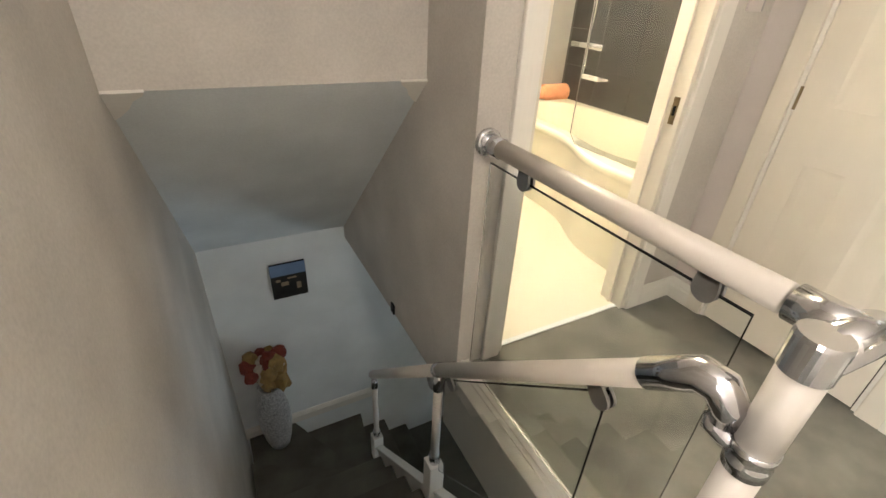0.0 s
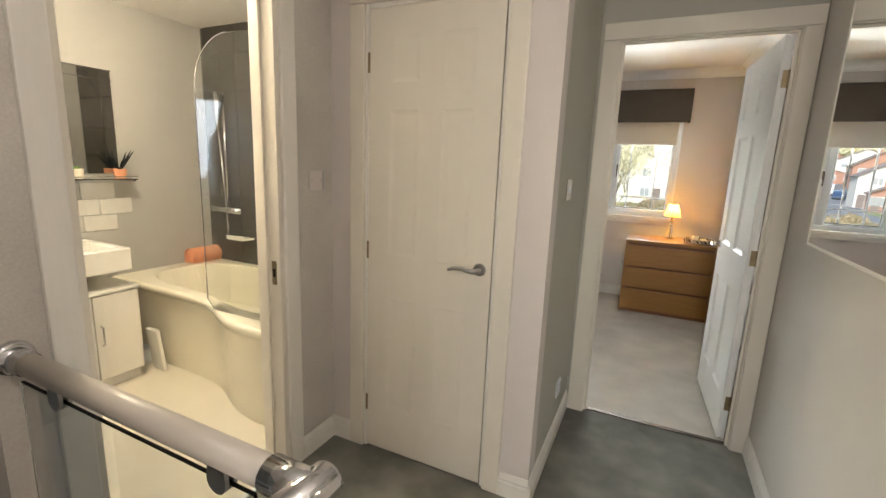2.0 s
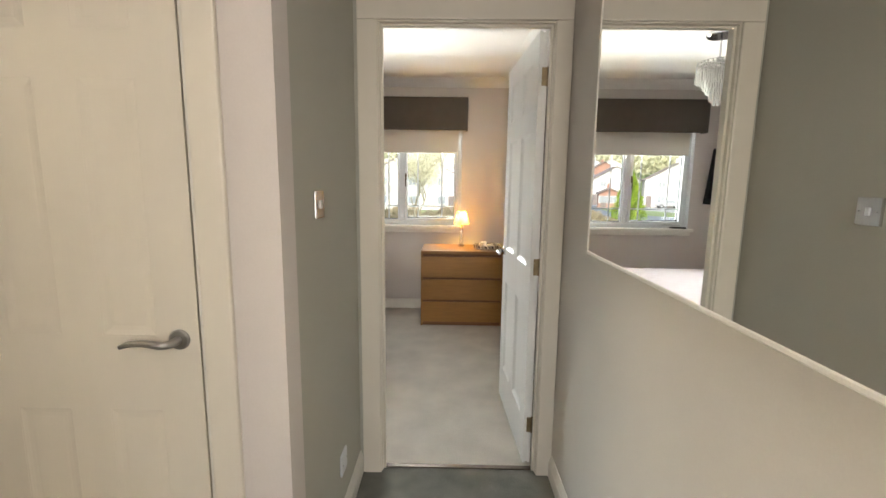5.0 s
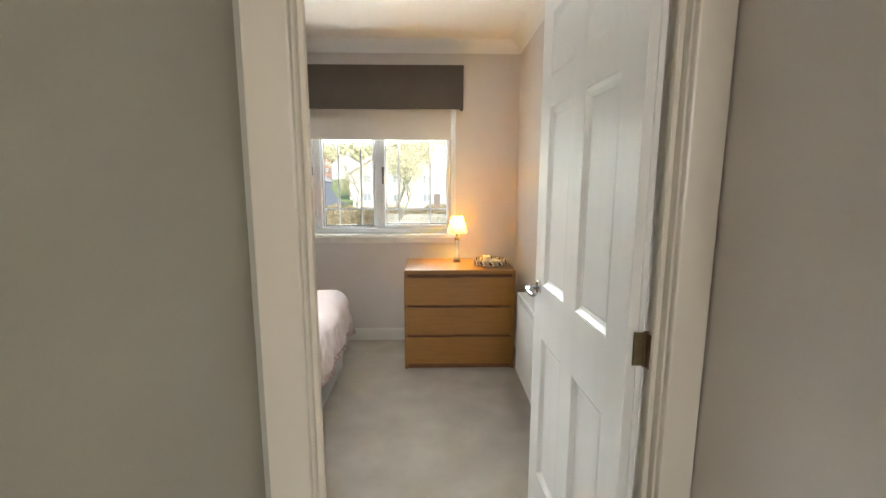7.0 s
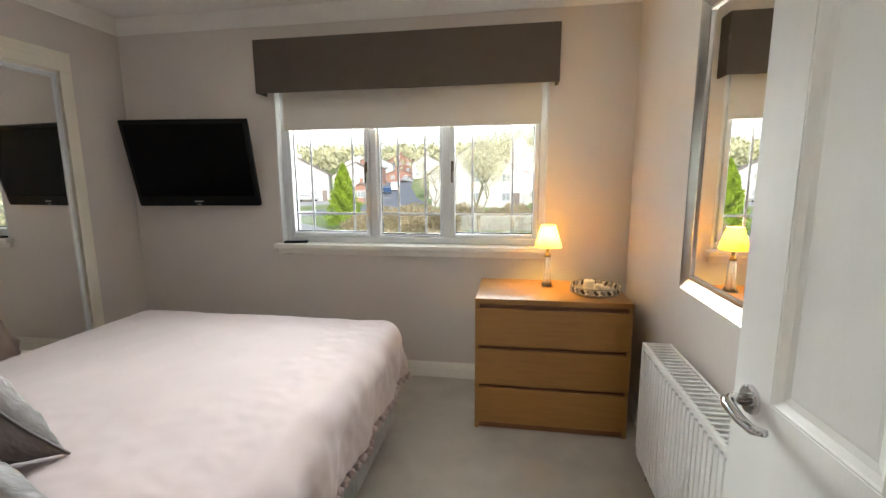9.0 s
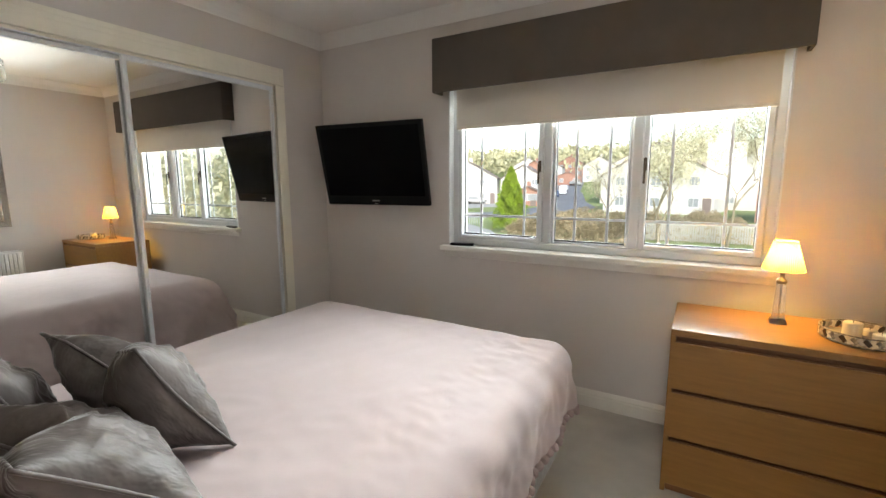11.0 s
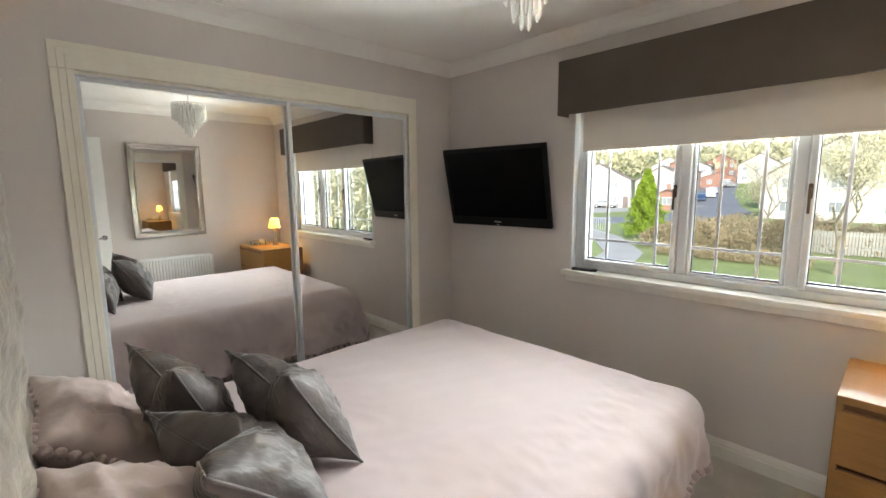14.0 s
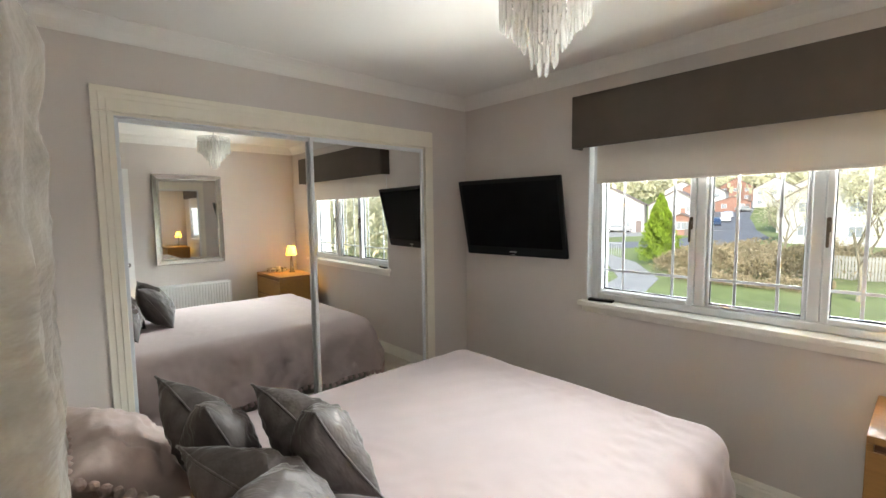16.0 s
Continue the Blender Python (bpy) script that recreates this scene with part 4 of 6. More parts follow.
def duvet_point(s, t):
    """Fold of the cover over the mattress: s, t measured along the cloth."""
    dx = max(0.0, s - BX1)
    dy = (t - BY1) if t > BY1 else (t - BY0 if t < BY0 else 0.0)
    e = math.hypot(dx, dy)
    x, y = min(s, BX1), min(max(t, BY0), BY1)
    crown = 0.018 * math.sin(math.pi * (y - BY0) / (BY1 - BY0)) * math.sin(math.pi * min(1, max(0, (x - BX0) / (BX1 - BX0))))
    z = BZ + crown + soft(s, t, 0.0030, 3.2) + soft(s * 0.6 + t, t, 0.0018, 9)
    near_edge = math.exp(-((t - BY0 - 0.12) / 0.13) ** 2) + 0.6 * math.exp(-((s - BX1 + 0.10) / 0.12) ** 2)
    band = max(0.0, noise.noise(Vector((s * 1.7 + 3, t * 1.7, 2.0)))) + 0.2 * near_edge
    z += 0.0022 * near_edge * noise.noise(Vector((s * 13 + t * 6, t * 15 - s * 5, 4.0))) + 0.0018 * near_edge * noise.noise(Vector((s * 26, t * 21 - s * 9, 6.0)))
    z += 0.0055 * band * (1 - abs(noise.noise(Vector((s * 5 + t * 9, s * 9 - t * 3, 1.0)))) * 2.2)
    if e > 1e-6:
        e = min(e, FAR if dy > 0 and dx == 0 else (NEAR if dy <= 0 else NEAR + (FAR - NEAR) * dy / math.hypot(dx, dy)))
        nx, ny = dx / math.hypot(dx, dy), dy / math.hypot(dx, dy)
        r = 0.11 if dy <= 0 else 0.11 + 0.05 * ny
        if e < r * math.pi / 2:
            out, down = r * math.sin(e / r), r * (1 - math.cos(e / r))
        else:
            out, down = r, r + e - r * math.pi / 2
        if dy > 0:
            out += 0.30 * down * ny
        along = (s + (t if ny > 0 else -t)) * 1.0
        k = max(0.0, (e - 0.08) / 0.26)
        out += k * (0.012 * math.sin(along * 17 + 2 * noise.noise(Vector((along * 3, 0, 0)))) + 0.016)
        out += soft(s * 1.2, t * 1.2, 0.010, 6) + k * soft(s * 2.4, t * 2.4, 0.012, 8)
        x, y, z = x + nx * out, y + ny * out, z - down
    return x, y, z


def bed():
    base = thing("divan_bed", "divan bed base in grey crushed velvet with a tall headboard", "bed", pose(4.08, 1.25, 0))
    part("base", box((-0.98, -0.755, 0.035), (1.0, 0.75, 0.345), 0.015, seg=2), CRUSHED, base, "grey crushed velvet base")
    part("mattress", box((-0.96, -0.70, 0.345), (0.93, 0.70, 0.585), 0.05, seg=3), PINK, base)
    for x, y in ((-0.85, -0.65), (-0.85, 0.65), (0.88, -0.65), (0.88, 0.65)):
        part("foot", lathe([(0.0, 0), (0.022, 0), (0.025, 0.035), (0.0, 0.035)], 14, pose(x, y, 0)), BLACK, base)
    bm = bmesh.new()
    ny, nz = 90, 96
    y0, y1, z0, z1 = 0.40, 2.06, 0.05, 1.80
    grid = []
    for i in range(ny + 1):
        row = []
        for j in range(nz + 1):
            y, z = y0 + (y1 - y0) * i / ny, z0 + (z1 - z0) * j / nz
            edge = min(1.0, min(y - y0, y1 - y, z1 - z) / 0.035)
            x = 3.020 + 0.034 * math.sqrt(max(0, 1 - (1 - edge) ** 2)) + soft(y, z, 0.018, 5.5) * edge + 0.011 * edge * abs(math.sin(z * 24 + 2.2 * noise.noise(Vector((y * 4.5, z * 3, 7.0))))) ** 0.7 * (0.5 + noise.noise(Vector((y * 3, z * 4, 9.0)))) + soft(y + 5, z * 0.6, 0.009, 13) * edge + 0.009 * edge * (1 - 2.4 * abs(noise.noise(Vector((y * 4 + z * 5, z * 7 - y * 3, 3.0)))))
            row.append(bm.verts.new((x - 4.08, y - 1.25, z)))
        grid.append(row)
    for i in range(ny):
        for j in range(nz):
            bm.faces.new((grid[i][j], grid[i + 1][j], grid[i + 1][j + 1], grid[i][j + 1]))
    add_box(bm, (XW - 4.08 + 0.0015, y0 - 1.25, z0), (3.022 - 4.08, y1 - 1.25, z1))
    part("headboard", bm, HEAD, base, "padded crushed velvet headboard", True)

    cov = thing("bedspread", "blush pink cotton bedspread with a pompom edge", "bedspread", pose(4.08, 1.25, 0.35))
    bm = bmesh.new()
    ns, nt = 190, 170
    s0, s1, t0, t1 = BX0, BX1 + NEAR, BY0 - NEAR, BY1 + FAR
    g = [[bm.verts.new(Vector(duvet_point(s0 + (s1 - s0) * i / ns, t0 + (t1 - t0) * j / nt)) - Vector((4.08, 1.25, 0.35))) for j in range(nt + 1)] for i in range(ns + 1)]
    for i in range(ns):
        for j in range(nt):
            bm.faces.new((g[i][j], g[i + 1][j], g[i + 1][j + 1], g[i][j + 1]))
    bmesh.ops.recalc_face_normals(bm, faces=bm.faces)
    cloth = part("cover", bm, PINK, cov, "", True)
    pom = part("pompom", ball(0.0185, None, 2, 0.2), POM, cov, "dusty pink pompom")
    hem = []
    for k in range(200):
        s = s0 + (BX1 - s0) * k / 199
        hem.append(duvet_point(s, t0))
    for k in range(1, 50):
        a = -math.pi / 2 + math.pi / 2 * k / 50
        hem.append(duvet_point(BX1 + 0.345 * math.cos(a), BY0 + 0.345 * math.sin(a)))
    for k in range(120):
        hem.append(duvet_point(s1, BY0 + (BY1 - BY0) * k / 119))
    for k in range(1, 50):
        a = math.pi / 2 * k / 50
        hem.append(duvet_point(BX1 + FAR * math.cos(a), BY1 + FAR * math.sin(a)))
    for k in range(200):
        hem.append(duvet_point(BX1 - (BX1 - s0) * k / 199, t1))
    last, dist, count = Vector(hem[0]), 0.0, 0
    for p in map(Vector, hem):
        if (p - last).length >= 0.041:
            at = p - Vector((4.08, 1.25, 0.35 + 0.017))
            if count == 0:
                pom.matrix_basis = Matrix.Translation(at)
            else:
                share("pompom", pom, Matrix.Translation(at) @ pose(0, 0, 0, 40 * count, 70 * count, 0), cov)
            count += 1
            last = p


bed()


def cushion(name, w, h, t, m, material, label, chop=0.0, piping=True, seed=0.0, edge_pom=False, group=""):
    """A filled cushion: x across, z up, y through it; chop: the dent struck into its top."""
    th = thing(name, label, "cushion", m, group=group)
    n = 44
    pinch = 0.15 if chop else 0.10

    def outline(u, v):
        px = u * w / 2 * (1 - pinch * (1 - abs(v) ** 2.0) * abs(u) ** 2 + 0.03 * abs(v))
        pz = v * h / 2 * (1 - pinch * (1 - abs(u) ** 2.0) * abs(v) ** 2 + 0.03 * abs(u))
        if chop and v > 0:
            pz -= chop * max(0.0, 1 - abs(u - 0.02) / 0.55) ** 1.2 * v ** 1.5
        return px, pz

    bm = bmesh.new()
    sides = []
    for s in (-1, 1):
        g = []
        for i in range(n + 1):
            row = []
            for j in range(n + 1):
                u, v = -1 + 2 * i / n, -1 + 2 * j / n
                x, z = outline(u, v)
                f = max(0.0, (1 - u * u) * (1 - v * v)) ** (0.58 if chop else 0.45)
                dent = 1.0 - (0.55 * math.exp(-((u - 0.02) / 0.16) ** 2) * max(0, v + 0.2) if chop else 0)
                q = Vector((u * 2.1 + seed, v * 2.1, s + seed))
                crease = 1 - abs(noise.noise(Vector((u * 1.2 + v * 3.2 + seed, v * 1.4 - u * 2.5, s + seed)))) * 2.5
                y = s * (t / 2 * f * dent + f * (0.014 * noise.noise(q * 1.4) + 0.009 * noise.noise(q * 3.7) + (0.008 if chop else 0.016) * crease))
                row.append(bm.verts.new((x, y, z)))
            g.append(row)
        for i in range(n):
            for j in range(n):
                q = (g[i][j], g[i + 1][j], g[i + 1][j + 1], g[i][j + 1])
                bm.faces.new(q if s < 0 else q[::-1])
    bmesh.ops.remove_doubles(bm, verts=bm.verts, dist=1e-4)
    part("filling", bm, material, th, "", True)
    rim = [outline(-1 + 2 * k / 24, -1) for k in range(24)] + [outline(1, -1 + 2 * k / 24) for k in range(24)] + [outline(1 - 2 * k / 24, 1) for k in range(24)] + [outline(-1, 1 - 2 * k / 24) for k in range(25)]
    if piping:
        part("piping", tube([(x, 0, z) for x, z in rim], 0.004, 8), material, th, "", True)
    if edge_pom:
        pts = [(x, 0, z) for x, z in rim if z > -0.36 * h]
        first_pom = None
        for k in range(0, len(pts), 2):
            mm = Matrix.Translation(pts[k]) @ pose(0, 0, 0, 50 * k, 31 * k, 0)
            if first_pom is None:
                first_pom = part("pompom", ball(0.017, None, 2, 0.25), PINK_SATIN, th)
                first_pom.matrix_basis = mm
            else:
                share("pompom", first_pom, mm, th)
    return th


def placed(x, y, z, facing, lean, roll=0):
    """Centre, the way its face looks (degrees from +x towards +y), and how far it leans back."""
    return pose(x, y, z, 0, 0, 90 + facing) @ pose(0, 0, 0, -lean, 0, 0) @ pose(0, 0, 0, 0, roll, 0)


cushion("velvet_cushion", 0.365, 0.40, 0.22, placed(3.66, 1.21, 0.80, 8, 32, 3), VELVET, "grey velvet cushion with a dented top on the bed", 0.14, seed=1.3, group="velvet cushions")
cushion("velvet_cushion", 0.42, 0.40, 0.22, placed(3.45, 1.04, 0.770, 6, 46, 4), VELVET, "grey velvet cushion lying back among the pillows", 0.12, seed=4.1, group="velvet cushions")
cushion("velvet_cushion", 0.40, 0.40, 0.20, placed(3.42, 1.44, 0.805, 8, 26, 2), VELVET, "grey velvet cushion propped behind the others", 0.14, seed=7.7, group="velvet cushions")
cushion("pink_pillow", 0.60, 0.42, 0.22, placed(3.215, 1.72, 0.690, 2, 50, 0), PINK_SATIN, "blush satin pillow with a pompom edge against the headboard", 0.0, False, 2.2, True, "pink pillows")
cushion("pink_pillow", 0.66, 0.46, 0.22, placed(3.27, 0.93, 0.725, 4, 58, 0), PINK_SATIN, "blush satin pillow with a pompom edge lying back", 0.0, False, 9.2, True, "pink pillows")


# ---- landing: stairs and balustrade ----
def stairs():
    th = thing("staircase", "carpeted stairs going down with white strings and winders", "staircase", kind="structure")
    going, rise, y0 = 0.2075, 0.185, 0.30
    x0, x1 = XL + 0.022, 0.765
    for k in range(1, 9):
        z = -rise * k
        ya = y0 + going * (k - 1)
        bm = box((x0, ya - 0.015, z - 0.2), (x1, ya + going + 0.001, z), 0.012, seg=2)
        part("tread", bm, DIM_STAIR_CARPET, th)
    part("tread", box((x0, y0 - 0.02, -0.23), (x1, y0 + 0.004, -0.002), 0.003), DIM_STAIR_CARPET, th)
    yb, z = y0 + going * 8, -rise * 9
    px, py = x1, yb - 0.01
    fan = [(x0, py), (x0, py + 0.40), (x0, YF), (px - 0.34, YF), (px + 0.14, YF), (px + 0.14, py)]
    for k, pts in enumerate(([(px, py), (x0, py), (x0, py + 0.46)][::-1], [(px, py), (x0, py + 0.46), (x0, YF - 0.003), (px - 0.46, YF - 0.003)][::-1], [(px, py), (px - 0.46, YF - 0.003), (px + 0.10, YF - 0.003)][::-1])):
        part("winder", prism(pts, z - rise * k - 0.25, z - rise * k), DIM_STAIR_CARPET, th)
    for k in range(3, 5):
        part("tread", box((px + 0.10 + 0.22 * (k - 3), py, z - rise * k - 0.3), (px + 0.10 + 0.22 * (k - 2), YF - 0.003, z - rise * k), 0.01), DIM_STAIR_CARPET, th)
    # strings: the wall string, and the open one with its cap
    slope = math.degrees(math.atan2(rise, going))
    L = math.hypot(rise, going) * 8.4
    m = pose(0, y0 - 0.05, 0.0, -slope, 0, 0)
    part("wall_string", box((XL, -0.05, -0.22), (XL + 0.021, L, 0.075), 0.003, m=m), GLOSS, th)
    part("outer_string", box((0.766, 0.0, -0.24), (0.796, L, 0.06), 0.003, m=m), GLOSS, th)
    part("string_cap", box((0.756, 0.0, 0.06), (0.806, L, 0.078), 0.004, m=m), GLOSS, th)


stairs()
# landing edge: apron, cap moulding
edge = thing("trim_landing_edge", "white gloss cap and apron along the landing edge", "landing edge", kind="structure")
part("apron", box((0.806, 0.30, -0.30), (XP - 0.001, YB - 0.001, 0.002)), GLOSS, edge)
part("cap", box((0.800, 0.26, 0.002), (0.905, YB - 0.001, 0.022), 0.006, seg=2), GLOSS, edge)
part("cap_groove", boxes(((0.842, 0.27, 0.022), (0.850, YB - 0.002, 0.028)), ((0.862, 0.27, 0.022), (0.872, YB - 0.002, 0.028)), bevel=0.002), GLOSS, edge)

R = 0.027
newel = thing("newel_post", "white newel post with chrome collars at the stair head", "newel post", pose(0.792, 0.296, 0.0))
part("post", tube([(0, 0, -0.25), (0, 0, 0.66)], 0.030, 28), RAIL, newel, "", True)
part("post", tube([(0, 0, 0.71), (0, 0, 0.865)], 0.030, 28), RAIL, newel, "", True)
part("collar", lathe([(0.030, 0.66), (0.0325, 0.66), (0.0325, 0.682), (0.031, 0.685), (0.031, 0.696), (0.0325, 0.699), (0.0325, 0.712), (0.030, 0.712)], 32), CHROME, newel, "chrome collar", True)
part("cap", lathe([(0.030, 0.862), (0.033, 0.862), (0.033, 0.915), (0.031, 0.922), (0.0, 0.924)], 32), CHROME, newel, "chrome post cap")
part("tee", tube([(0.0, -0.004, 0.892), (0.125, -0.012, 0.892), (0.130, -0.012, 0.892), (0.134, -0.012, 0.892)], [0.031, 0.031, 0.030, 0.024], 28), CHROME, newel, "chrome tee joint", True)
part("tee_sleeve", tube([(0.093, -0.02, 0.892), (0.095, 0.075, 0.892)], [0.031, 0.031], 28), CHROME, newel, "", True)
part("rail_bracket", tube([(0.0, 0.02, 0.688), (-0.006, 0.042, 0.692), (-0.012, 0.055, 0.70), (-0.012, 0.058, 0.72)], [0.022, 0.020, 0.020, 0.018], 18), CHROME, newel, "chrome swivel joint", True)

rail = thing("handrail", "white round handrail with chrome ends along the landing", "handrail", pose(0.888, 0.38, 0.890))
part("rail", tube([(0, 0.0, 0), (0, YB - 0.38 - 0.03, 0)], R, 28), RAIL, rail, "", True)
part("end_socket", tube([(0, YB - 0.38 - 0.075, 0), (0, YB - 0.38 - 0.006, 0)], 0.0295, 28), CHROME, rail, "", True)
part("wall_flange", tube([(0, YB - 0.38 - 0.014, 0), (0, YB - 0.38 - 0.010, 0), (0, YB - 0.38 - 0.0015, 0)], [0.034, 0.042, 0.043], 28), CHROME, rail, "chrome wall flange", True)


def clip_mesh(m):
    """A cheek each side of the pane, rounded below, joined under the rail."""
    bm = bmesh.new()
    for s in (-1, 1):
        arc = [(0.024 * math.cos(a), -0.052 + 0.024 * math.sin(a)) for a in (math.pi + math.pi * k / 12 for k in range(13))]
        outline = [(0.020, -0.016), (-0.020, -0.016)] + arc
        lo, hi = sorted((s * 0.0045, s * 0.0125))
        a, b = [bm.verts.new((lo, y, z)) for y, z in outline], [bm.verts.new((hi, y, z)) for y, z in outline]
        bm.faces.new(a), bm.faces.new(b[::-1])
        for k in range(len(outline)):
            q = (k + 1) % len(outline)
            bm.faces.new((a[k], b[k], b[q], a[q]))
    add_box(bm, (-0.0125, -0.020, -0.034), (0.0125, 0.020, -0.017), 0.003)
    bmesh.ops.recalc_face_normals(bm, faces=bm.faces)
    bm.transform(m)
    return bm


def clip(p, parent):
    return part("glass_clip", clip_mesh(Matrix.Translation(p)), BRUSHED, parent, "brushed metal glass clip")


clip((0, 1.02 - 0.38, 0), rail)
clip((0, 0.49 - 0.38, 0), rail)
pane = thing("balustrade", "clear glass balustrade under the landing handrail", "balustrade", pose(0.888, 0.38, 0.03))
part("glass", box((-0.004, 0.03, 0.0), (0.004, YB - 0.38 - 0.03, 0.805)), GLASS, pane)
part("top_edge", box((-0.0035, 0.03, 0.8055), (0.0035, YB - 0.38 - 0.03, 0.807)), BLACK, pane, "dark polished glass edge")

# rail down the stairs
P0, P1, P2 = Vector((0.775, 0.40, 0.765)), Vector((0.772, 1.226, 0.005)), Vector((0.790, 2.13, -0.885))
sr = thing("stair_handrail", "white round handrail sloping down the stairs", "handrail")
d = (P1 - P0).normalized()
part("rail", tube([P0 + d * 0.02, P1 - d * 0.015], R, 28), RAIL, sr, "", True)
part("joint", tube([P1 - d * 0.02, P1 + d * 0.02], 0.030, 24), CHROME, sr, "chrome rail joint", True)
d2 = (P2 - P1).normalized()
part("rail", tube([P1 + d2 * 0.015, P2], R, 28), RAIL, sr, "", True)
part("end_cap", ball(0.0285, Matrix.Translation(P2), 3), CHROME, sr, "", True)
bm = tube([P0 + d * 0.10, P0 + d * 0.02, P0 + Vector((0, -0.005, 0.004)), P0 + Vector((0.003, -0.036, 0.004)), P0 + Vector((0.006, -0.055, -0.018)), P0 + Vector((0.006, -0.058, -0.05))], [0.030, 0.030, 0.031, 0.031, 0.029, 0.022], 28)
part("elbow", bm, CHROME, sr, "chrome elbow", True)
for q in (P0 + d * 0.24, P1 - d * 0.10, P1 + d2 * 0.12):
    part("glass_clip", clip_mesh(Matrix.Translation(q) @ pose(0, 0, 0, -43, 0, 0)), BRUSHED, sr, "brushed metal glass clip")


def spindle(p, zb, zt):
    th = thing("stair_post", "white stair post with chrome fittings", "post", pose(p[0], p[1], zb), group="stair posts")
    h = zt - zb
    part("base_block", box((-0.036, -0.036, 0), (0.036, 0.036, 0.24), 0.006, seg=2), GLOSS, th)
    part("foot_collar", lathe([(0.0, 0.24), (0.026, 0.24), (0.026, 0.285), (0.0, 0.29)], 22), CHROME, th)
    part("shaft", tube([(0, 0, 0.285), (0, 0, h - 0.10)], 0.019, 20), RAIL, th, "", True)
    part("head_collar", tube([(0, 0, h - 0.105), (0, 0, h - 0.05), (0, 0.0, h - 0.024)], [0.022, 0.022, 0.014], 20), CHROME, th, "", True)


spindle(P1, -0.80, P1.z)
spindle(P2 + Vector((0, -0.02, 0)), -1.70, P2.z + 0.01)
gl = thing("balustrade", "clear glass balustrade beside the stairs", "balustrade")
bm = bmesh.new()
ga, gb = P0 + d * 0.18, P1 - d * 0.06
v = [bm.verts.new((x, q.y, q.z - dz)) for x in (0.771, 0.779) for q, dz in ((ga, 0.055), (gb, 0.055), (gb, 0.62), (ga, 0.62))]
for f in ((0, 1, 2, 3), (7, 6, 5, 4), (0, 4, 5, 1), (1, 5, 6, 2), (2, 6, 7, 3), (3, 7, 4, 0)):
    bm.faces.new([v[k] for k in f])
part("glass", bm, GLASS, gl)
part("glass_edge", tube([Vector((0.775, q.y, q.z - 0.052)) for q in (ga, gb)], 0.0018, 6), BLACK, gl, "dark polished glass edge")
part("glass_edge", tube([Vector((0.775, ga.y, ga.z - dz)) for dz in (0.052, 0.62)], 0.0018, 6), BLACK, gl, "dark polished glass edge")

vase = thing("flower_vase", "silver mosaic floor vase on the stair corner", "vase", pose(0.175, 2.66, -1.849))
part("body", lathe([(0.0, 0), (0.075, 0), (0.095, 0.08), (0.118, 0.25), (0.115, 0.39), (0.09, 0.52), (0.070, 0.58), (0.080, 0.62), (0.072, 0.62), (0.062, 0.58), (0.0, 0.55)], 32), VASE, vase, "", True)
bq = thing("dried_bouquet", "dried red, ivory and straw flowers in the vase", "flowers", pose(0.175, 2.66, -1.24))
for k in range(26):
    a, r = random.uniform(0, 6.28), random.uniform(0.02, 0.17)
    x, y, z = max(-0.13, r * math.cos(a)), r * math.sin(a), random.uniform(0.05, 0.36)
    part("stalk", tube([(0, 0, -0.10), (x * 0.5, y * 0.5, z * 0.4), (x, y, z)], 0.002, 5), STRAW, bq)
    part("bloom", ball(random.uniform(0.035, 0.062), Matrix.Translation((x, y, z)) @ pose(0, 0, 0, 37 * k, 61 * k, 0), 2, 0.6), (RED, IVORY, STRAW, IVORY, STRAW)[k % 5], bq)
pic = thing("picture", "small framed seaside photograph on the stair wall", "picture", pose(0.44, YF, -0.46))
part("backing", box((-0.115, -0.018, -0.135), (0.115, 0.0, 0.135), 0.002), BLACK, pic)
part("sky", box((-0.113, -0.020, 0.045), (0.113, -0.0182, 0.133)), PHOTO_SKY, pic)
part("shore", box((-0.113, -0.020, -0.133), (0.113, -0.0182, 0.045)), PHOTO_DARK, pic)
for x, z, w, h in ((-0.03, -0.02, 0.05, 0.03), (0.06, -0.05, 0.03, 0.05), (-0.07, 0.01, 0.03, 0.02), (0.02, 0.02, 0.06, 0.012)):
    part("rock", box((x - w / 2, -0.021, z - h / 2), (x + w / 2, -0.0195, z + h / 2)), PHOTO_SAND, pic)
sw = thing("stair_switch", "small dark switch on the stair wall", "switch", pose(XP, 1.89, -0.19))
part("plate", box((-0.009, -0.022, -0.03), (0.0, 0.022, 0.03), 0.003), BLACK, sw)
part("rocker", box((-0.013, -0.010, -0.014), (-0.009, 0.010, 0.014), 0.002), BLACK, sw)


def plate(name, p, m, material, label, rocker=True, socket=False):
    th = thing(name, label, "switch" if rocker else "socket", m)
    part("plate", box((-0.043, -0.009, -0.043), (0.043, 0.0, 0.043), 0.004, seg=2), material, th)
    if rocker:
        part("rocker", box((-0.008, -0.014, -0.013), (0.008, -0.008, 0.013), 0.002), UPVC, th)
    for s in (-1, 1):
        part("screw", lathe([(0.0, 0), (0.0035, 0), (0.003, 0.0015), (0.0, 0.0015)], 10, pose(s * 0.030, -0.009, 0, 90)), BRUSHED, th)
    return th


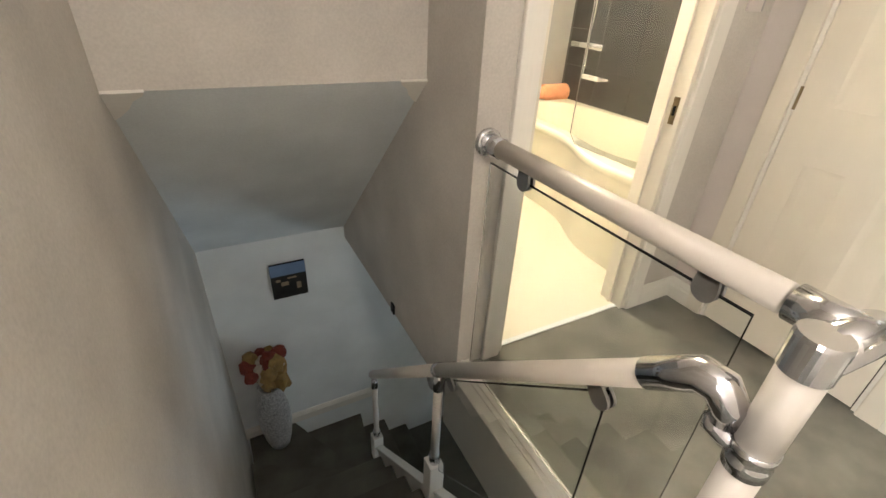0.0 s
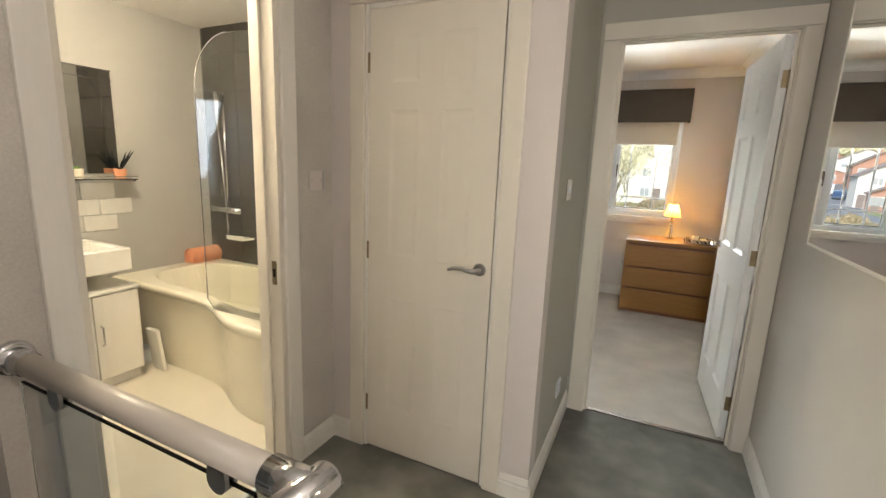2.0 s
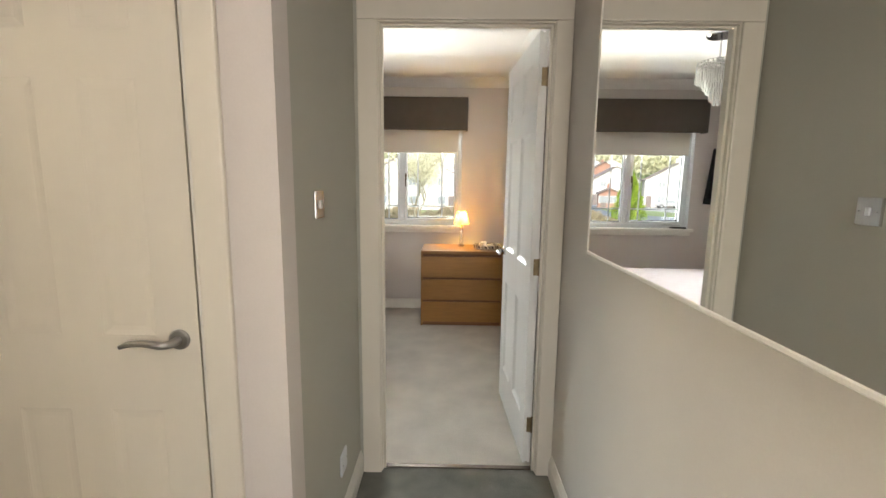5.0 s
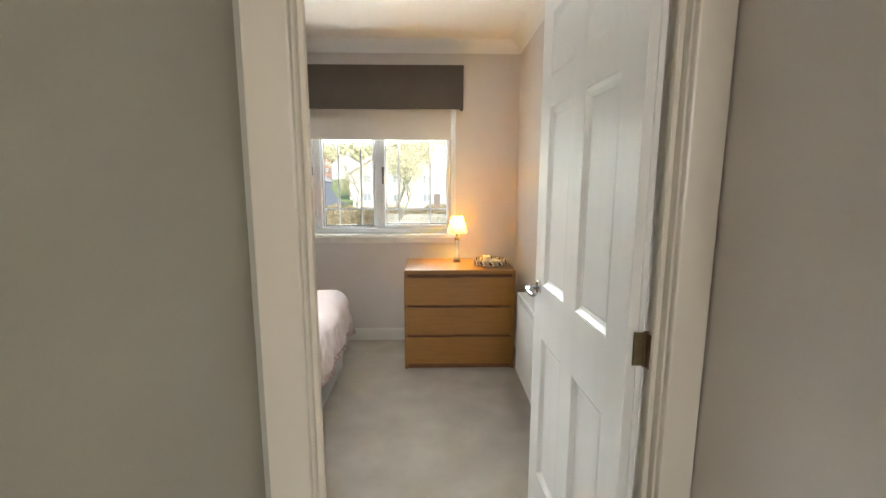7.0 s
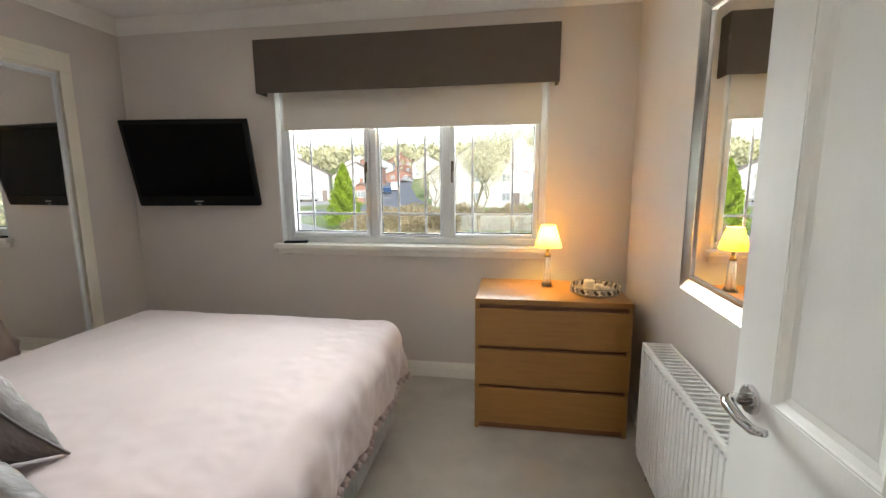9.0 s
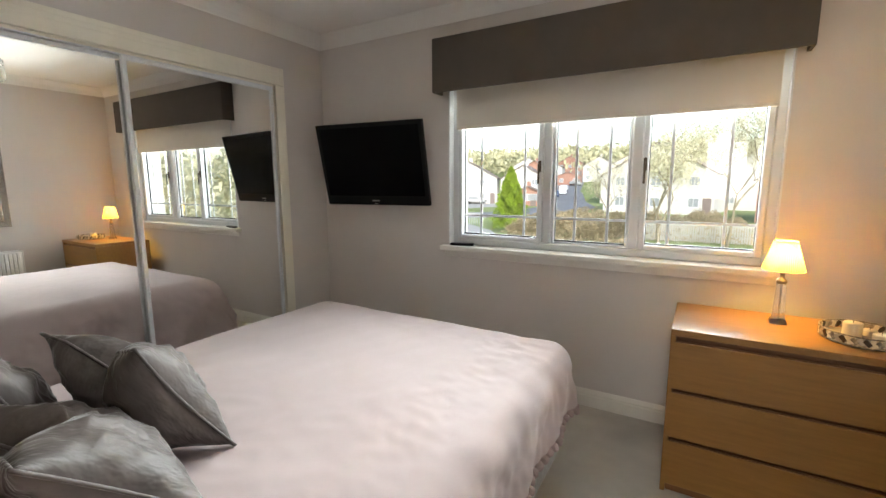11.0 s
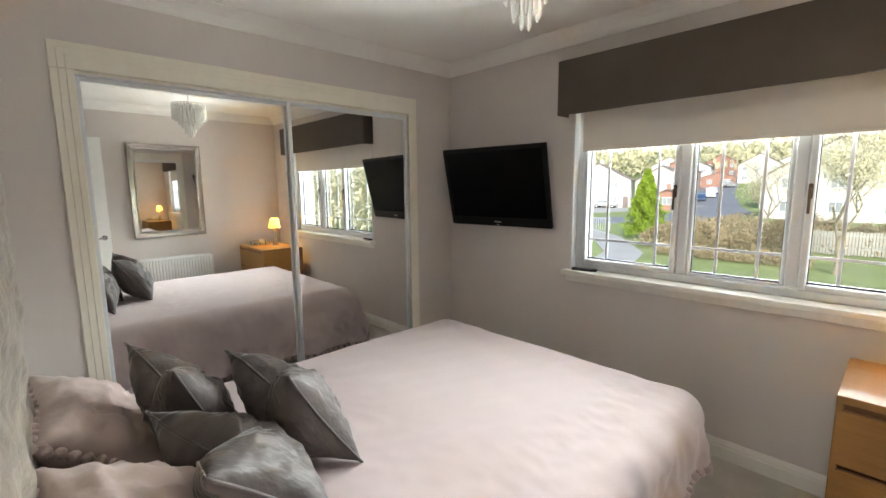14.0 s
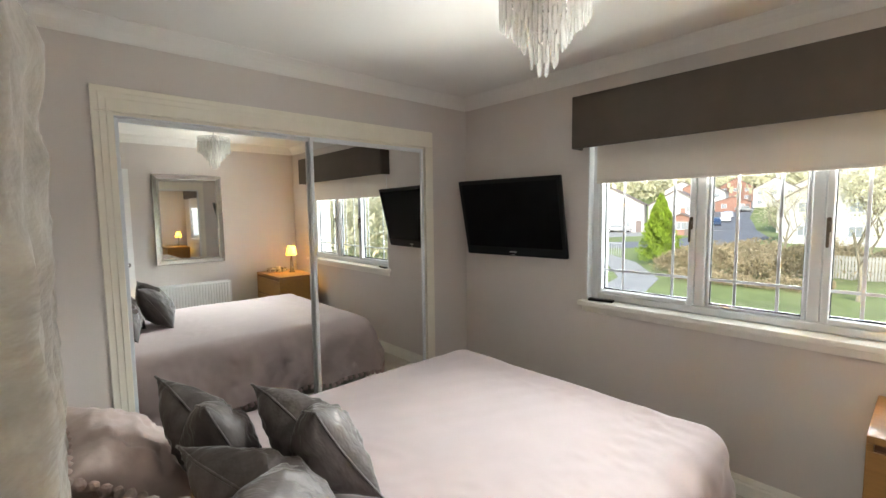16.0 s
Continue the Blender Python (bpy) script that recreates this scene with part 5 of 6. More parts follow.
plate("light_switch", None, pose(2.372, YC, 1.305, 0, 0, 0), CHROME, "polished chrome light switch on the corridor wall")
side_plate = plate("light_switch", None, pose(1.955, YB, 1.30, 0, 0, 0), WALL, "pale switch plate with a dark edge beside the cupboard", False)
part("edge_strip", box((0.036, -0.0115, -0.040), (0.044, -0.009, 0.040), 0.001), BRUSHED, side_plate, "dark metal edge strip")
plate("wall_socket", None, pose(2.60, YC, 0.28, 0, 0, 0), UPVC, "white blank socket plate low on the corridor wall", False)

# big corridor mirror
cm = thing("corridor_mirror", "large wide mirror with a narrow white edge", "mirror", pose(1.580, YR, 1.160))
cw, ch, cd = 0.815, 0.835, 0.066
part("mirror_glass", box((-cw + 0.010, cd - 0.006, 0.010), (cw - 0.010, cd - 0.002, ch - 0.010)), MIRROR, cm)
for lo, hi in (((-cw, 0, 0), (cw, cd, 0.012)), ((-cw, 0, ch - 0.012), (cw, cd, ch)), ((-cw, 0, 0.012), (-cw + 0.012, cd, ch - 0.012)), ((cw - 0.012, 0, 0.012), (cw, cd, ch - 0.012))):
    part("edge_strip", box(lo, hi, 0.003), GLOSS, cm, "narrow white frame strip")
part("backing", box((-cw + 0.012, 0.0, 0.012), (cw - 0.012, cd - 0.008, ch - 0.012)), BLACK, cm)


# ---- bathroom ----
def bath():
    th = thing("bathtub", "cream white P-shaped bath with a bowed front panel", "bath", pose(XBE, YB + 0.127, 0.004))
    L, wn, ww, zr = YBN - YB - 0.129, 0.765, 0.955, 0.555
    pts_front = []
    n = 40
    for k in range(n + 1):
        y = L * k / n
        s = 1 / (1 + math.exp((y - 0.62) / 0.11))
        bow = 0.02 * math.sin(math.pi * min(1, y / 0.8))
        pts_front.append((-(wn + (ww - wn) * s + bow * s), y))

    def ring(inset, z):
        return [(x + inset, y + (0 if 0 < k < n else 0), z) for k, (x, y) in enumerate(pts_front)]
    bm = bmesh.new()
    cols = []
    rows = [(0.05, 0.0), (0.045, 0.10), (0.03, zr - 0.09), (0.018, zr - 0.055), (0.0, zr - 0.045), (-0.006, zr - 0.02), (0.0, zr - 0.004), (0.012, zr)]
    for ins, z in rows:
        cols.append([bm.verts.new((x + ins, y, z)) for x, y in pts_front])
    for a, b in zip(cols, cols[1:]):
        for k in range(n):
            bm.faces.new((a[k], a[k + 1], b[k + 1], b[k]))
    part("front_panel", bm, ACRYLIC, th, "", True)
    # rim and bowl
    bm = bmesh.new()
    nn = 64
    outer, rings = [], []
    cx0 = -0.36
    for q, (f, z) in enumerate(((1.0, zr), (0.985, zr - 0.012), (0.93, zr - 0.12), (0.86, zr - 0.30), (0.70, zr - 0.37), (0.0, zr - 0.38))):
        rr = []
        for k in range(nn):
            a = 2 * math.pi * k / nn
            c, s = math.cos(a), math.sin(a)
            e = 0.55
            y = L / 2 + (L / 2 - 0.13) * f * math.copysign(abs(s) ** e, s)
            wid = 0.31 + (0.07 / (1 + math.exp((y - 0.68) / 0.12)))
            x = -0.375 - (0.07 / (1 + math.exp((y - 0.68) / 0.12))) + wid * f * math.copysign(abs(c) ** e, c)
            rr.append(bm.verts.new((x, y, z)))
        rings.append(rr)
    for a, b in zip(rings, rings[1:]):
        for k in range(nn):
            bm.faces.new((a[k], a[(k + 1) % nn], b[(k + 1) % nn], b[k]))
    edge = [(x + 0.012, y) for x, y in pts_front] + [(-0.002, L), (-0.002, 0.0)]
    ov = [bm.verts.new((x, y, zr)) for x, y in edge]
    oe = [bm.edges.new((ov[k], ov[(k + 1) % len(ov)])) for k in range(len(ov))]
    ie = [bm.edges.get((rings[0][k], rings[0][(k + 1) % nn])) for k in range(nn)]
    bmesh.ops.triangle_fill(bm, use_beauty=True, edges=oe + ie)
    part("tub", bm, ACRYLIC, th)


bath()
scr = thing("shower_screen", "clear glass bath screen with a curved top corner", "shower screen", pose(1.985, YB + 0.13, 0.562))
bm = bmesh.new()
SL, SH = 0.67, 1.40
ol = [(0, 0), (SL - 0.05, 0), (SL, 0.05), (SL, SH - 0.25)] + [(SL - 0.25 + 0.25 * math.cos(a), SH - 0.25 + 0.25 * math.sin(a)) for a in (math.pi / 2 * k / 10 for k in range(1, 11))] + [(0, SH)]
fr, bk = [bm.verts.new((-0.003, y, z)) for y, z in ol], [bm.verts.new((0.003, y, z)) for y, z in ol]
bm.faces.new(fr), bm.faces.new(bk[::-1])
for k in range(len(ol)):
    j = (k + 1) % len(ol)
    bm.faces.new((fr[k], bk[k], bk[j], fr[j]))
bmesh.ops.recalc_face_normals(bm, faces=bm.faces)
part("glass", bm, GLASS, scr)
part("seal", tube([(0, y, z) for y, z in ol[2:-1]], 0.004, 8), CHROME, scr)
part("wall_channel", box((-0.012, 0, 0), (0.012, 0.02, SH), 0.003), CHROME, scr)

sh = thing("shower_rail", "chrome riser rail with a slim shower handset", "shower", pose(XBE - 0.012, 2.83, 0))
part("riser", tube([(-0.045, 0, 0.98), (-0.045, 0, 1.86)], 0.010, 14), CHROME, sh, "", True)
for z in (1.0, 1.84):
    part("bracket", tube([(0, 0, z), (-0.045, 0, z)], 0.012, 12), CHROME, sh)
part("bar_valve", tube([(-0.06, -0.16, 0.98), (-0.06, 0.16, 0.98)], 0.024, 18), CHROME, sh, "", True)
part("handset", tube([(-0.05, 0, 1.80), (-0.085, 0, 1.83), (-0.10, 0, 1.70), (-0.10, 0, 1.60)], [0.016, 0.035, 0.014, 0.012], 16), CHROME, sh, "", True)
part("hose", tube([(-0.10, 0, 1.60), (-0.11, -0.05, 1.2), (-0.10, -0.06, 0.85), (-0.08, -0.03, 0.78), (-0.06, 0.0, 0.955)], 0.007, 10), CHROME, sh, "", True)
bsk = thing("soap_basket", "white corner soap dish on the shower wall", "soap dish", pose(XBE - 0.012, 2.70, 0.76))
part("dish", box((-0.11, -0.09, 0), (0, 0.09, 0.014), 0.005), CERAMIC, bsk)
part("lip", box((-0.112, -0.09, 0.014), (-0.104, 0.09, 0.035), 0.003), CERAMIC, bsk)
twl = thing("rolled_towel", "rolled orange towel on the bath rim", "towel", pose(2.715, 3.055, 0.559))
sp = []
for k in range(60):
    a = k * 0.42
    r = 0.010 + 0.0021 * k * 0.42 * 1.6
    sp.append((0.8 * r * math.cos(a), 0.8 * r * math.sin(a)))
bm = bmesh.new()
for sx in (1,):
    lo = [[bm.verts.new((x, ry * q, 0.053 + rz * q)) for (ry, rz) in sp for q in (1.0,)] for x in (-0.12, -0.11, 0.11, 0.12)]
    for a, b in zip(lo, lo[1:]):
        for k in range(len(sp) - 1):
            bm.faces.new((a[k], a[k + 1], b[k + 1], b[k]))
part("roll", bm, TOWEL, twl, "", True)
part("core", tube([(-0.118, 0, 0.053), (0.118, 0, 0.053)], 0.048, 24), TOWEL, twl, "", True)

basin = thing("wash_basin", "white rectangular wash basin on the wall", "basin", pose(1.69, YBN, 0.700))
part("bowl", boxes(((-0.26, -0.49, 0.0), (0.26, -0.45, 0.135)), ((-0.26, -0.45, 0.0), (-0.21, -0.005, 0.135)), ((0.21, -0.45, 0.0), (0.26, -0.005, 0.135)), ((-0.21, -0.16, 0.0), (0.21, -0.005, 0.135)), ((-0.21, -0.45, 0.0), (0.21, -0.16, 0.05)), bevel=0.008), CERAMIC, basin)
part("pedestal", lathe([(0.10, -0.06), (0.09, -0.03), (0.12, 0.02)], 24, pose(0, -0.3, 0)), CERAMIC, basin, "", True)
part("tap", tube([(0, -0.07, 0.135), (0, -0.07, 0.24), (0, -0.10, 0.265), (0, -0.18, 0.255), (0, -0.19, 0.235)], [0.018, 0.016, 0.014, 0.012, 0.011], 14), CHROME, basin, "chrome mixer tap", True)
cab = thing("vanity_cabinet", "white two-door cabinet under the basin", "cabinet", pose(1.72, YBN - 0.30, 0.004))
part("body", box((-0.25, -0.17, 0.06), (0.25, 0.295, 0.58), 0.003), GLOSS, cab)
part("top", box((-0.26, -0.195, 0.58), (0.26, 0.295, 0.60), 0.004), GLOSS, cab)
part("plinth", box((-0.24, -0.15, 0), (0.24, 0.22, 0.06)), GLOSS, cab)
for s in (-1, 1):
    dd = part("door", box((min(0.003 * s, 0.247 * s), -0.19, 0.07), (max(0.003 * s, 0.247 * s), -0.171, 0.575), 0.003), GLOSS, cab)
    part("handle", tube([(0.03 * s, -0.19, 0.28), (0.03 * s, -0.212, 0.29), (0.03 * s, -0.212, 0.39), (0.03 * s, -0.19, 0.40)], 0.005, 10), CHROME, dd, "chrome bow handle", True)
board = thing("bath_scales", "slim white bathroom scales stood on edge", "scales", pose(2.065, 2.64, 0.004, 0, -6, 0))
part("platform", box((-0.012, -0.055, 0), (0.012, 0.055, 0.29), 0.006, seg=2), GLOSS, board)
part("foot_pad", box((0.012, -0.045, 0.02), (0.018, 0.045, 0.26), 0.002), BRUSHED, board)

bm_ = thing("bathroom_mirror", "plain rectangular bathroom mirror over a glass shelf", "mirror", pose(1.985, YBN, 1.245))
part("mirror_glass", box((-0.20, -0.014, 0), (0.20, -0.002, 0.65), 0.003), DARK_MIRROR, bm_)
part("bevel_strip", boxes(((-0.202, -0.0165, 0.585), (0.202, -0.0145, 0.592)), ((-0.202, -0.0165, 0.645), (0.202, -0.0145, 0.652))), CHROME, bm_)
shelf = thing("glass_shelf", "glass shelf on chrome brackets under the mirror", "shelf", pose(1.975, YBN, 1.21))
part("shelf_pane", box((-0.26, -0.13, 0), (0.26, -0.001, 0.008), 0.002), GLASS, shelf)
part("shelf_rail", tube([(-0.26, -0.128, 0.02), (0.26, -0.128, 0.02)], 0.004, 8), CHROME, shelf)
for s in (-1, 1):
    part("bracket", box((s * 0.23 - 0.012, -0.135, -0.012), (s * 0.23 + 0.012, 0.0, 0.0), 0.003), CHROME, shelf)


def pot_plant(x, spiky, label, pot_mat):
    th = thing("pot_plant", label, "plant", pose(x, YBN - 0.068, 1.2185), group="plants on the shelf")
    part("pot", lathe([(0.0, 0), (0.030, 0), (0.038, 0.06), (0.034, 0.06), (0.030, 0.05), (0.0, 0.05)], 20), pot_mat, th)
    for k in range(16 if spiky else 24):
        a, ln = random.uniform(0, 6.28), random.uniform(0.07, 0.15) if spiky else random.uniform(0.02, 0.035)
        tip = Vector((math.cos(a) * ln * 0.6, min(0.05, math.sin(a) * ln * 0.6), 0.05 + ln * (0.9 if spiky else 0.7)))
        part("leaf", tube([(0, 0, 0.05), tip * 0.6 + Vector((0, 0, 0.02)), tip], [0.005, 0.006 if spiky else 0.010, 0.001], 5), BLACK if spiky else LEAF, th)


pot_plant(1.915, False, "small green plant in a cream pot", WAX)
pot_plant(2.16, True, "dark spiky plant in a copper pot", TOWEL)
tiles = thing("splashback", "white tiled splashback above the basin", "tiles", pose(1.75, YBN, 0.87), kind="structure")
tsrc = None
for i in range(4):
    for j in range(3):
        mm = pose(-0.30 + 0.20 * i + 0.10 * (j % 2), 0, 0.055 + 0.105 * j)
        if tsrc is None:
            tsrc = part("tile", box((-0.098, -0.008, -0.051), (0.098, -0.0005, 0.051), 0.003), WHITE_TILE, tiles)
            tsrc.matrix_basis = mm
        else:
            share("tile", tsrc, mm, tiles)
# dark tiles on the bath wall
dark = thing("shower_tiles", "large dark grey tiles on the shower wall", "tiles", pose(XBE, YB + 0.13, 0.56), kind="structure")
dsrc = None
for j in range(7):
    for i in range(5):
        mm = pose(0, 0.19 + 0.345 * i - 0.0, 0.13 + 0.262 * j)
        if dsrc is None:
            dsrc = part("tile", box((-0.010, -0.1705, -0.129), (-0.001, 0.1705, 0.129), 0.0015), DARK_TILE, dark)
            dsrc.matrix_basis = mm
        else:
            share("tile", dsrc, mm, dark)
bw = thing("window_2", "small frosted bathroom window", "window", kind="structure")
part("window_frame", boxes(((1.0, YBN + 0.03, 1.05), (1.04, YBN + 0.09, 1.9)), ((1.28, YBN + 0.03, 1.05), (1.32, YBN + 0.09, 1.9)), ((1.04, YBN + 0.03, 1.05), (1.28, YBN + 0.09, 1.09)), ((1.04, YBN + 0.03, 1.86), (1.28, YBN + 0.09, 1.9)), bevel=0.004), UPVC, bw)
pn = part("pane", box((1.035, YBN + 0.055, 1.085), (1.285, YBN + 0.061, 1.865)), GLASS, bw)
pn.visible_shadow = False
bl = thing("ceiling_lamp", "round white bathroom ceiling lamp fitting", "ceiling lamp", pose(1.50, 2.05, H - 0.10))
part("rose", lathe([(0.0, -0.022), (0.05, -0.022), (0.055, -0.01), (0.055, 0.0), (0.0, 0.0)], 28), UPVC, bl)
# invented pendant that carries the added landing bulb
ll = thing("ceiling_lamp", "unseen pendant lamp added over the landing", "ceiling lamp", pose(0.42, -0.25, H - 0.03))
part("flex", tube([(0, 0, -0.30), (0, 0, -0.02)], 0.003, 8), UPVC, ll)
part("holder", lathe([(0.0, -0.345), (0.020, -0.345), (0.020, -0.31), (0.008, -0.295), (0.0, -0.295)], 18), UPVC, ll)
part("rose", lathe([(0.0, -0.022), (0.05, -0.022), (0.055, -0.01), (0.055, 0.0), (0.0, 0.0)], 28), UPVC, ll)


# ---- outside the window ----
GZ = -2.6
GRASS = mat("lawn_grass", (0.19, 0.23, 0.075), 0.95, vary=0.35, scale=0.6, grain=6, bump=0.6)
ASPHALT = mat("asphalt", (0.17, 0.175, 0.19), 0.9, vary=0.2, scale=0.8, grain=8)
PAVING = mat("concrete_paving", (0.36, 0.35, 0.33), 0.9, vary=0.15, scale=0.8, grain=8)
HARL = mat("white_harling", (0.60, 0.58, 0.55), 0.95, vary=0.1, scale=0.6, grain=10)
BRICK = mat("red_brickwork", (0.36, 0.20, 0.15), 0.9, vary=0.2, scale=1.5, grain=12)
ROOF = mat("roof_tiles", (0.20, 0.16, 0.145), 0.85, vary=0.25, scale=1.2, grain=9)
# dark glass lightened, with the haze over the view in its colour
PANE = mat("hazed_window_glass", (0.30, 0.32, 0.34), 0.1, vary=0.2, bump=0)
CONIFER = mat("golden_conifer", (0.20, 0.29, 0.02), 0.9, vary=0.45, scale=2.5, grain=14, bump=0.4)
# brown autumn foliage, made lighter in colour to look hazy
HEDGE = mat("hazy_autumn_hedge", (0.29, 0.235, 0.14), 0.95, vary=0.5, scale=1.5, grain=12, bump=0.4)
# autumn woodland paled: distance haze and glare are mixed into the colour
WOOD_GREEN = mat("hazy_mixed_woodland", (0.42, 0.40, 0.25), 0.95, vary=0.5, scale=0.25, grain=3, bump=0.3)
BARK = mat("pale_bark", (0.24, 0.205, 0.14), 0.9, vary=0.3, scale=3, grain=20)
BLOSSOM = mat("pale_yellow_leaves", (0.58, 0.55, 0.38), 0.9, vary=0.3, scale=2)
FENCE = mat("weathered_fence", (0.40, 0.39, 0.35), 0.9, vary=0.2, scale=3, grain=20)
CAR_WHITE, CAR_BLUE, CAR_SILVER = mat("white_car_paint", (0.7, 0.7, 0.7), 0.25, vary=0.02, bump=0), mat("blue_car_paint", (0.04, 0.07, 0.14), 0.25, vary=0.02, bump=0), mat("silver_car_paint", (0.5, 0.5, 0.52), 0.3, 0.4, vary=0.02, bump=0)



def rise_at(x):
    """Height of the ground, which climbs away behind the first houses."""
    return GZ + 0.072 * min(max(0.0, x - 95.0), 240.0)


bm = bmesh.new()
rows = [[bm.verts.new((x, y, rise_at(x))) for y in (-900, 900)] for x in (6.1, 95, 335, 1500)]
for a, b in zip(rows, rows[1:]):
    bm.faces.new((a[0], b[0], b[1], a[1]))
setting("ground", bm, GRASS, "green lawn and open ground climbing to a hill", "ground")


def strip_of(pts, width, z0, z1):
    bm = bmesh.new()
    L = []
    for i, p in enumerate(pts):
        d = (Vector(pts[min(i + 1, len(pts) - 1)]) - Vector(pts[max(i - 1, 0)])).normalized()
        n = Vector((-d.y, d.x)) * width / 2
        L.append([bm.verts.new((p[0] + s * n.x, p[1] + s * n.y, z + rise_at(p[0] + s * n.x) - GZ)) for s, z in ((-1, z0), (1, z0), (1, z1), (-1, z1))])
    for a, b in zip(L, L[1:]):
        for k in range(4):
            bm.faces.new((a[k], a[(k + 1) % 4], b[(k + 1) % 4], b[k]))
    bmesh.ops.recalc_face_normals(bm, faces=bm.faces)
    return bm


setting("road", strip_of([(46, 30), (60, 18), (75, 19), (95, 25), (108, 28.5), (120, 32), (150, 38), (200, 44)], 9, GZ - 0.1, GZ + 0.03), ASPHALT, "grey asphalt road between the houses", "road")
setting("pavement", strip_of([(18, 9.5), (24, 10.2), (29, 11.5), (36, 16), (46, 26)], 2.2, GZ - 0.1, GZ + 0.05), PAVING, "concrete footpath across the lawn", "path")
setting("driveway", strip_of([(60, 40), (80, 33), (95, 27)], 12, GZ - 0.1, GZ + 0.02), PAVING, "pale concrete driveway", "driveway")


def house(x, y, turn, w, d, h, rh, wall_mat, label, rows=2, cols=3):
    th = thing("house", label, "house", pose(x, y, rise_at(x - d / 2), 0, 0, turn), group="houses outside")
    part("wall", box((-d / 2, -w / 2, -0.5), (d / 2, w / 2, h)), wall_mat, th)
    # gables at the ends of the ridge, which runs along x
    bm = bmesh.new()
    v = [bm.verts.new((s * (d / 2 + 0.002), yy, zz)) for s in (-1, 1) for yy, zz in ((-w / 2, h), (w / 2, h), (0, h + rh))]
    for f in ((0, 1, 2), (5, 4, 3), (0, 2, 5, 3), (1, 4, 5, 2)):
        bm.faces.new([v[k] for k in f])
    part("gable", bm, wall_mat, th)
    for s in (-1, 1):
        a = math.degrees(math.atan2(rh, w / 2))
        ln = math.hypot(rh, w / 2) + 0.35
        part("roof", box((-d / 2 - 0.3, 0, 0.02), (d / 2 + 0.3, ln, 0.16), m=pose(0, 0, h + rh, 0, 0, 0) @ pose(0, 0, 0, 0, 0, 0 if s > 0 else 180) @ pose(0, 0, 0, -a, 0, 0)), ROOF, th)
    part("chimney", box((-0.4, -0.3, h + rh - 0.5), (0.4, 0.3, h + rh + 0.9)), wall_mat, th)
    for r in range(rows):
        for c in range(cols):
            yy = -w / 2 + w * (c + 0.5) / cols
            zz = 0.9 + 2.6 * r
            if zz + 1.2 > h:
                continue
            win = part("window", box((-d / 2 - 0.04, yy - 0.62, zz), (-d / 2 + 0.02, yy + 0.62, zz + 1.2)), UPVC, th)
            part("pane", boxes(((-d / 2 - 0.055, yy - 0.54, zz + 0.08), (-d / 2 - 0.045, yy - 0.03, zz + 1.12)), ((-d / 2 - 0.055, yy + 0.03, zz + 0.08), (-d / 2 - 0.045, yy + 0.54, zz + 1.12))), PANE, win)
    part("door", box((-d / 2 - 0.05, -w / 2 + 0.3, 0), (-d / 2 + 0.02, -w / 2 + 1.2, 2.05)), ROOF, th)


house(84, 41, 20, 11, 9, 5.0, 3.0, HARL, "white rendered house with a tiled gable roof", 2, 2)
house(92, 32, 12, 9, 10, 4.8, 2.6, HARL, "white rendered house with a low tiled roof", 2, 2)
house(78, 26.5, 15, 3.4, 5, 2.5, 0.8, BRICK, "red brick garage beside the road")
house(128, 42, 10, 9, 9, 5.2, 2.8, BRICK, "red brick house at the bend of the road")
house(152, 47, 10, 12, 9, 5.2, 3.0, HARL, "far white house above the road")
house(158, 30, 5, 10, 9, 5.2, 3.0, HARL, "far white house with a tiled roof")
house(70, 4.5, -8, 13, 10, 5.0, 3.8, HARL, "large white rendered house with a gable", 2, 3)
house(82, -8, -12, 11, 10, 5.2, 3.6, HARL, "large white house behind the fence", 2, 3)
house(58, -9, -16, 7, 8, 4.2, 2.0, BRICK, "brick house end with a tiled roof", 2, 2)
house(178, 62, 12, 11, 9, 5.2, 3.0, HARL, "white rendered house up on the hillside", 2, 3)
house(190, 48, 8, 10, 9, 5.2, 3.0, BRICK, "red brick house up on the hillside", 2, 3)
house(170, 22, 0, 12, 9, 5.2, 3.0, HARL, "pale house among the hillside trees", 2, 3)
house(142, 36.5, 14, 8, 6, 2.6, 1.4, BRICK, "long red brick garage block beside the road", 1, 2)
house(46, -58, -50, 10, 9, 5.0, 3.2, HARL, "white house beyond the side garden", 2, 3)
house(96, 11, 0, 12, 9, 5.0, 3.2, HARL, "white house seen past the tree", 2, 3)


def leaves(n, place, size, seed):
    """Many small leaf clumps as crossed flakes, joined."""
    rng = random.Random(seed)
    vs, fs = [], []
    for _ in range(n):
        c = Vector(place(rng))
        a = Euler((rng.uniform(0, 6.28), rng.uniform(0, 6.28), rng.uniform(0, 6.28))).to_matrix()
        s = size * rng.uniform(0.5, 1.3)
        b = len(vs)
        for p in ((-s, -s * 0.45, 0), (s, -s * 0.35, s * 0.2), (s * 0.8, s * 0.5, 0), (-s * 0.7, s * 0.4, -s * 0.2)):
            vs.append(c + a @ Vector(p))
        fs.append((b, b + 1, b + 2, b + 3))
    me = bpy.data.meshes.new("leaves")
    me.from_pydata(vs, [], fs)
    bm = bmesh.new()
    bm.from_mesh(me)
    bpy.data.meshes.remove(me)
    return bm


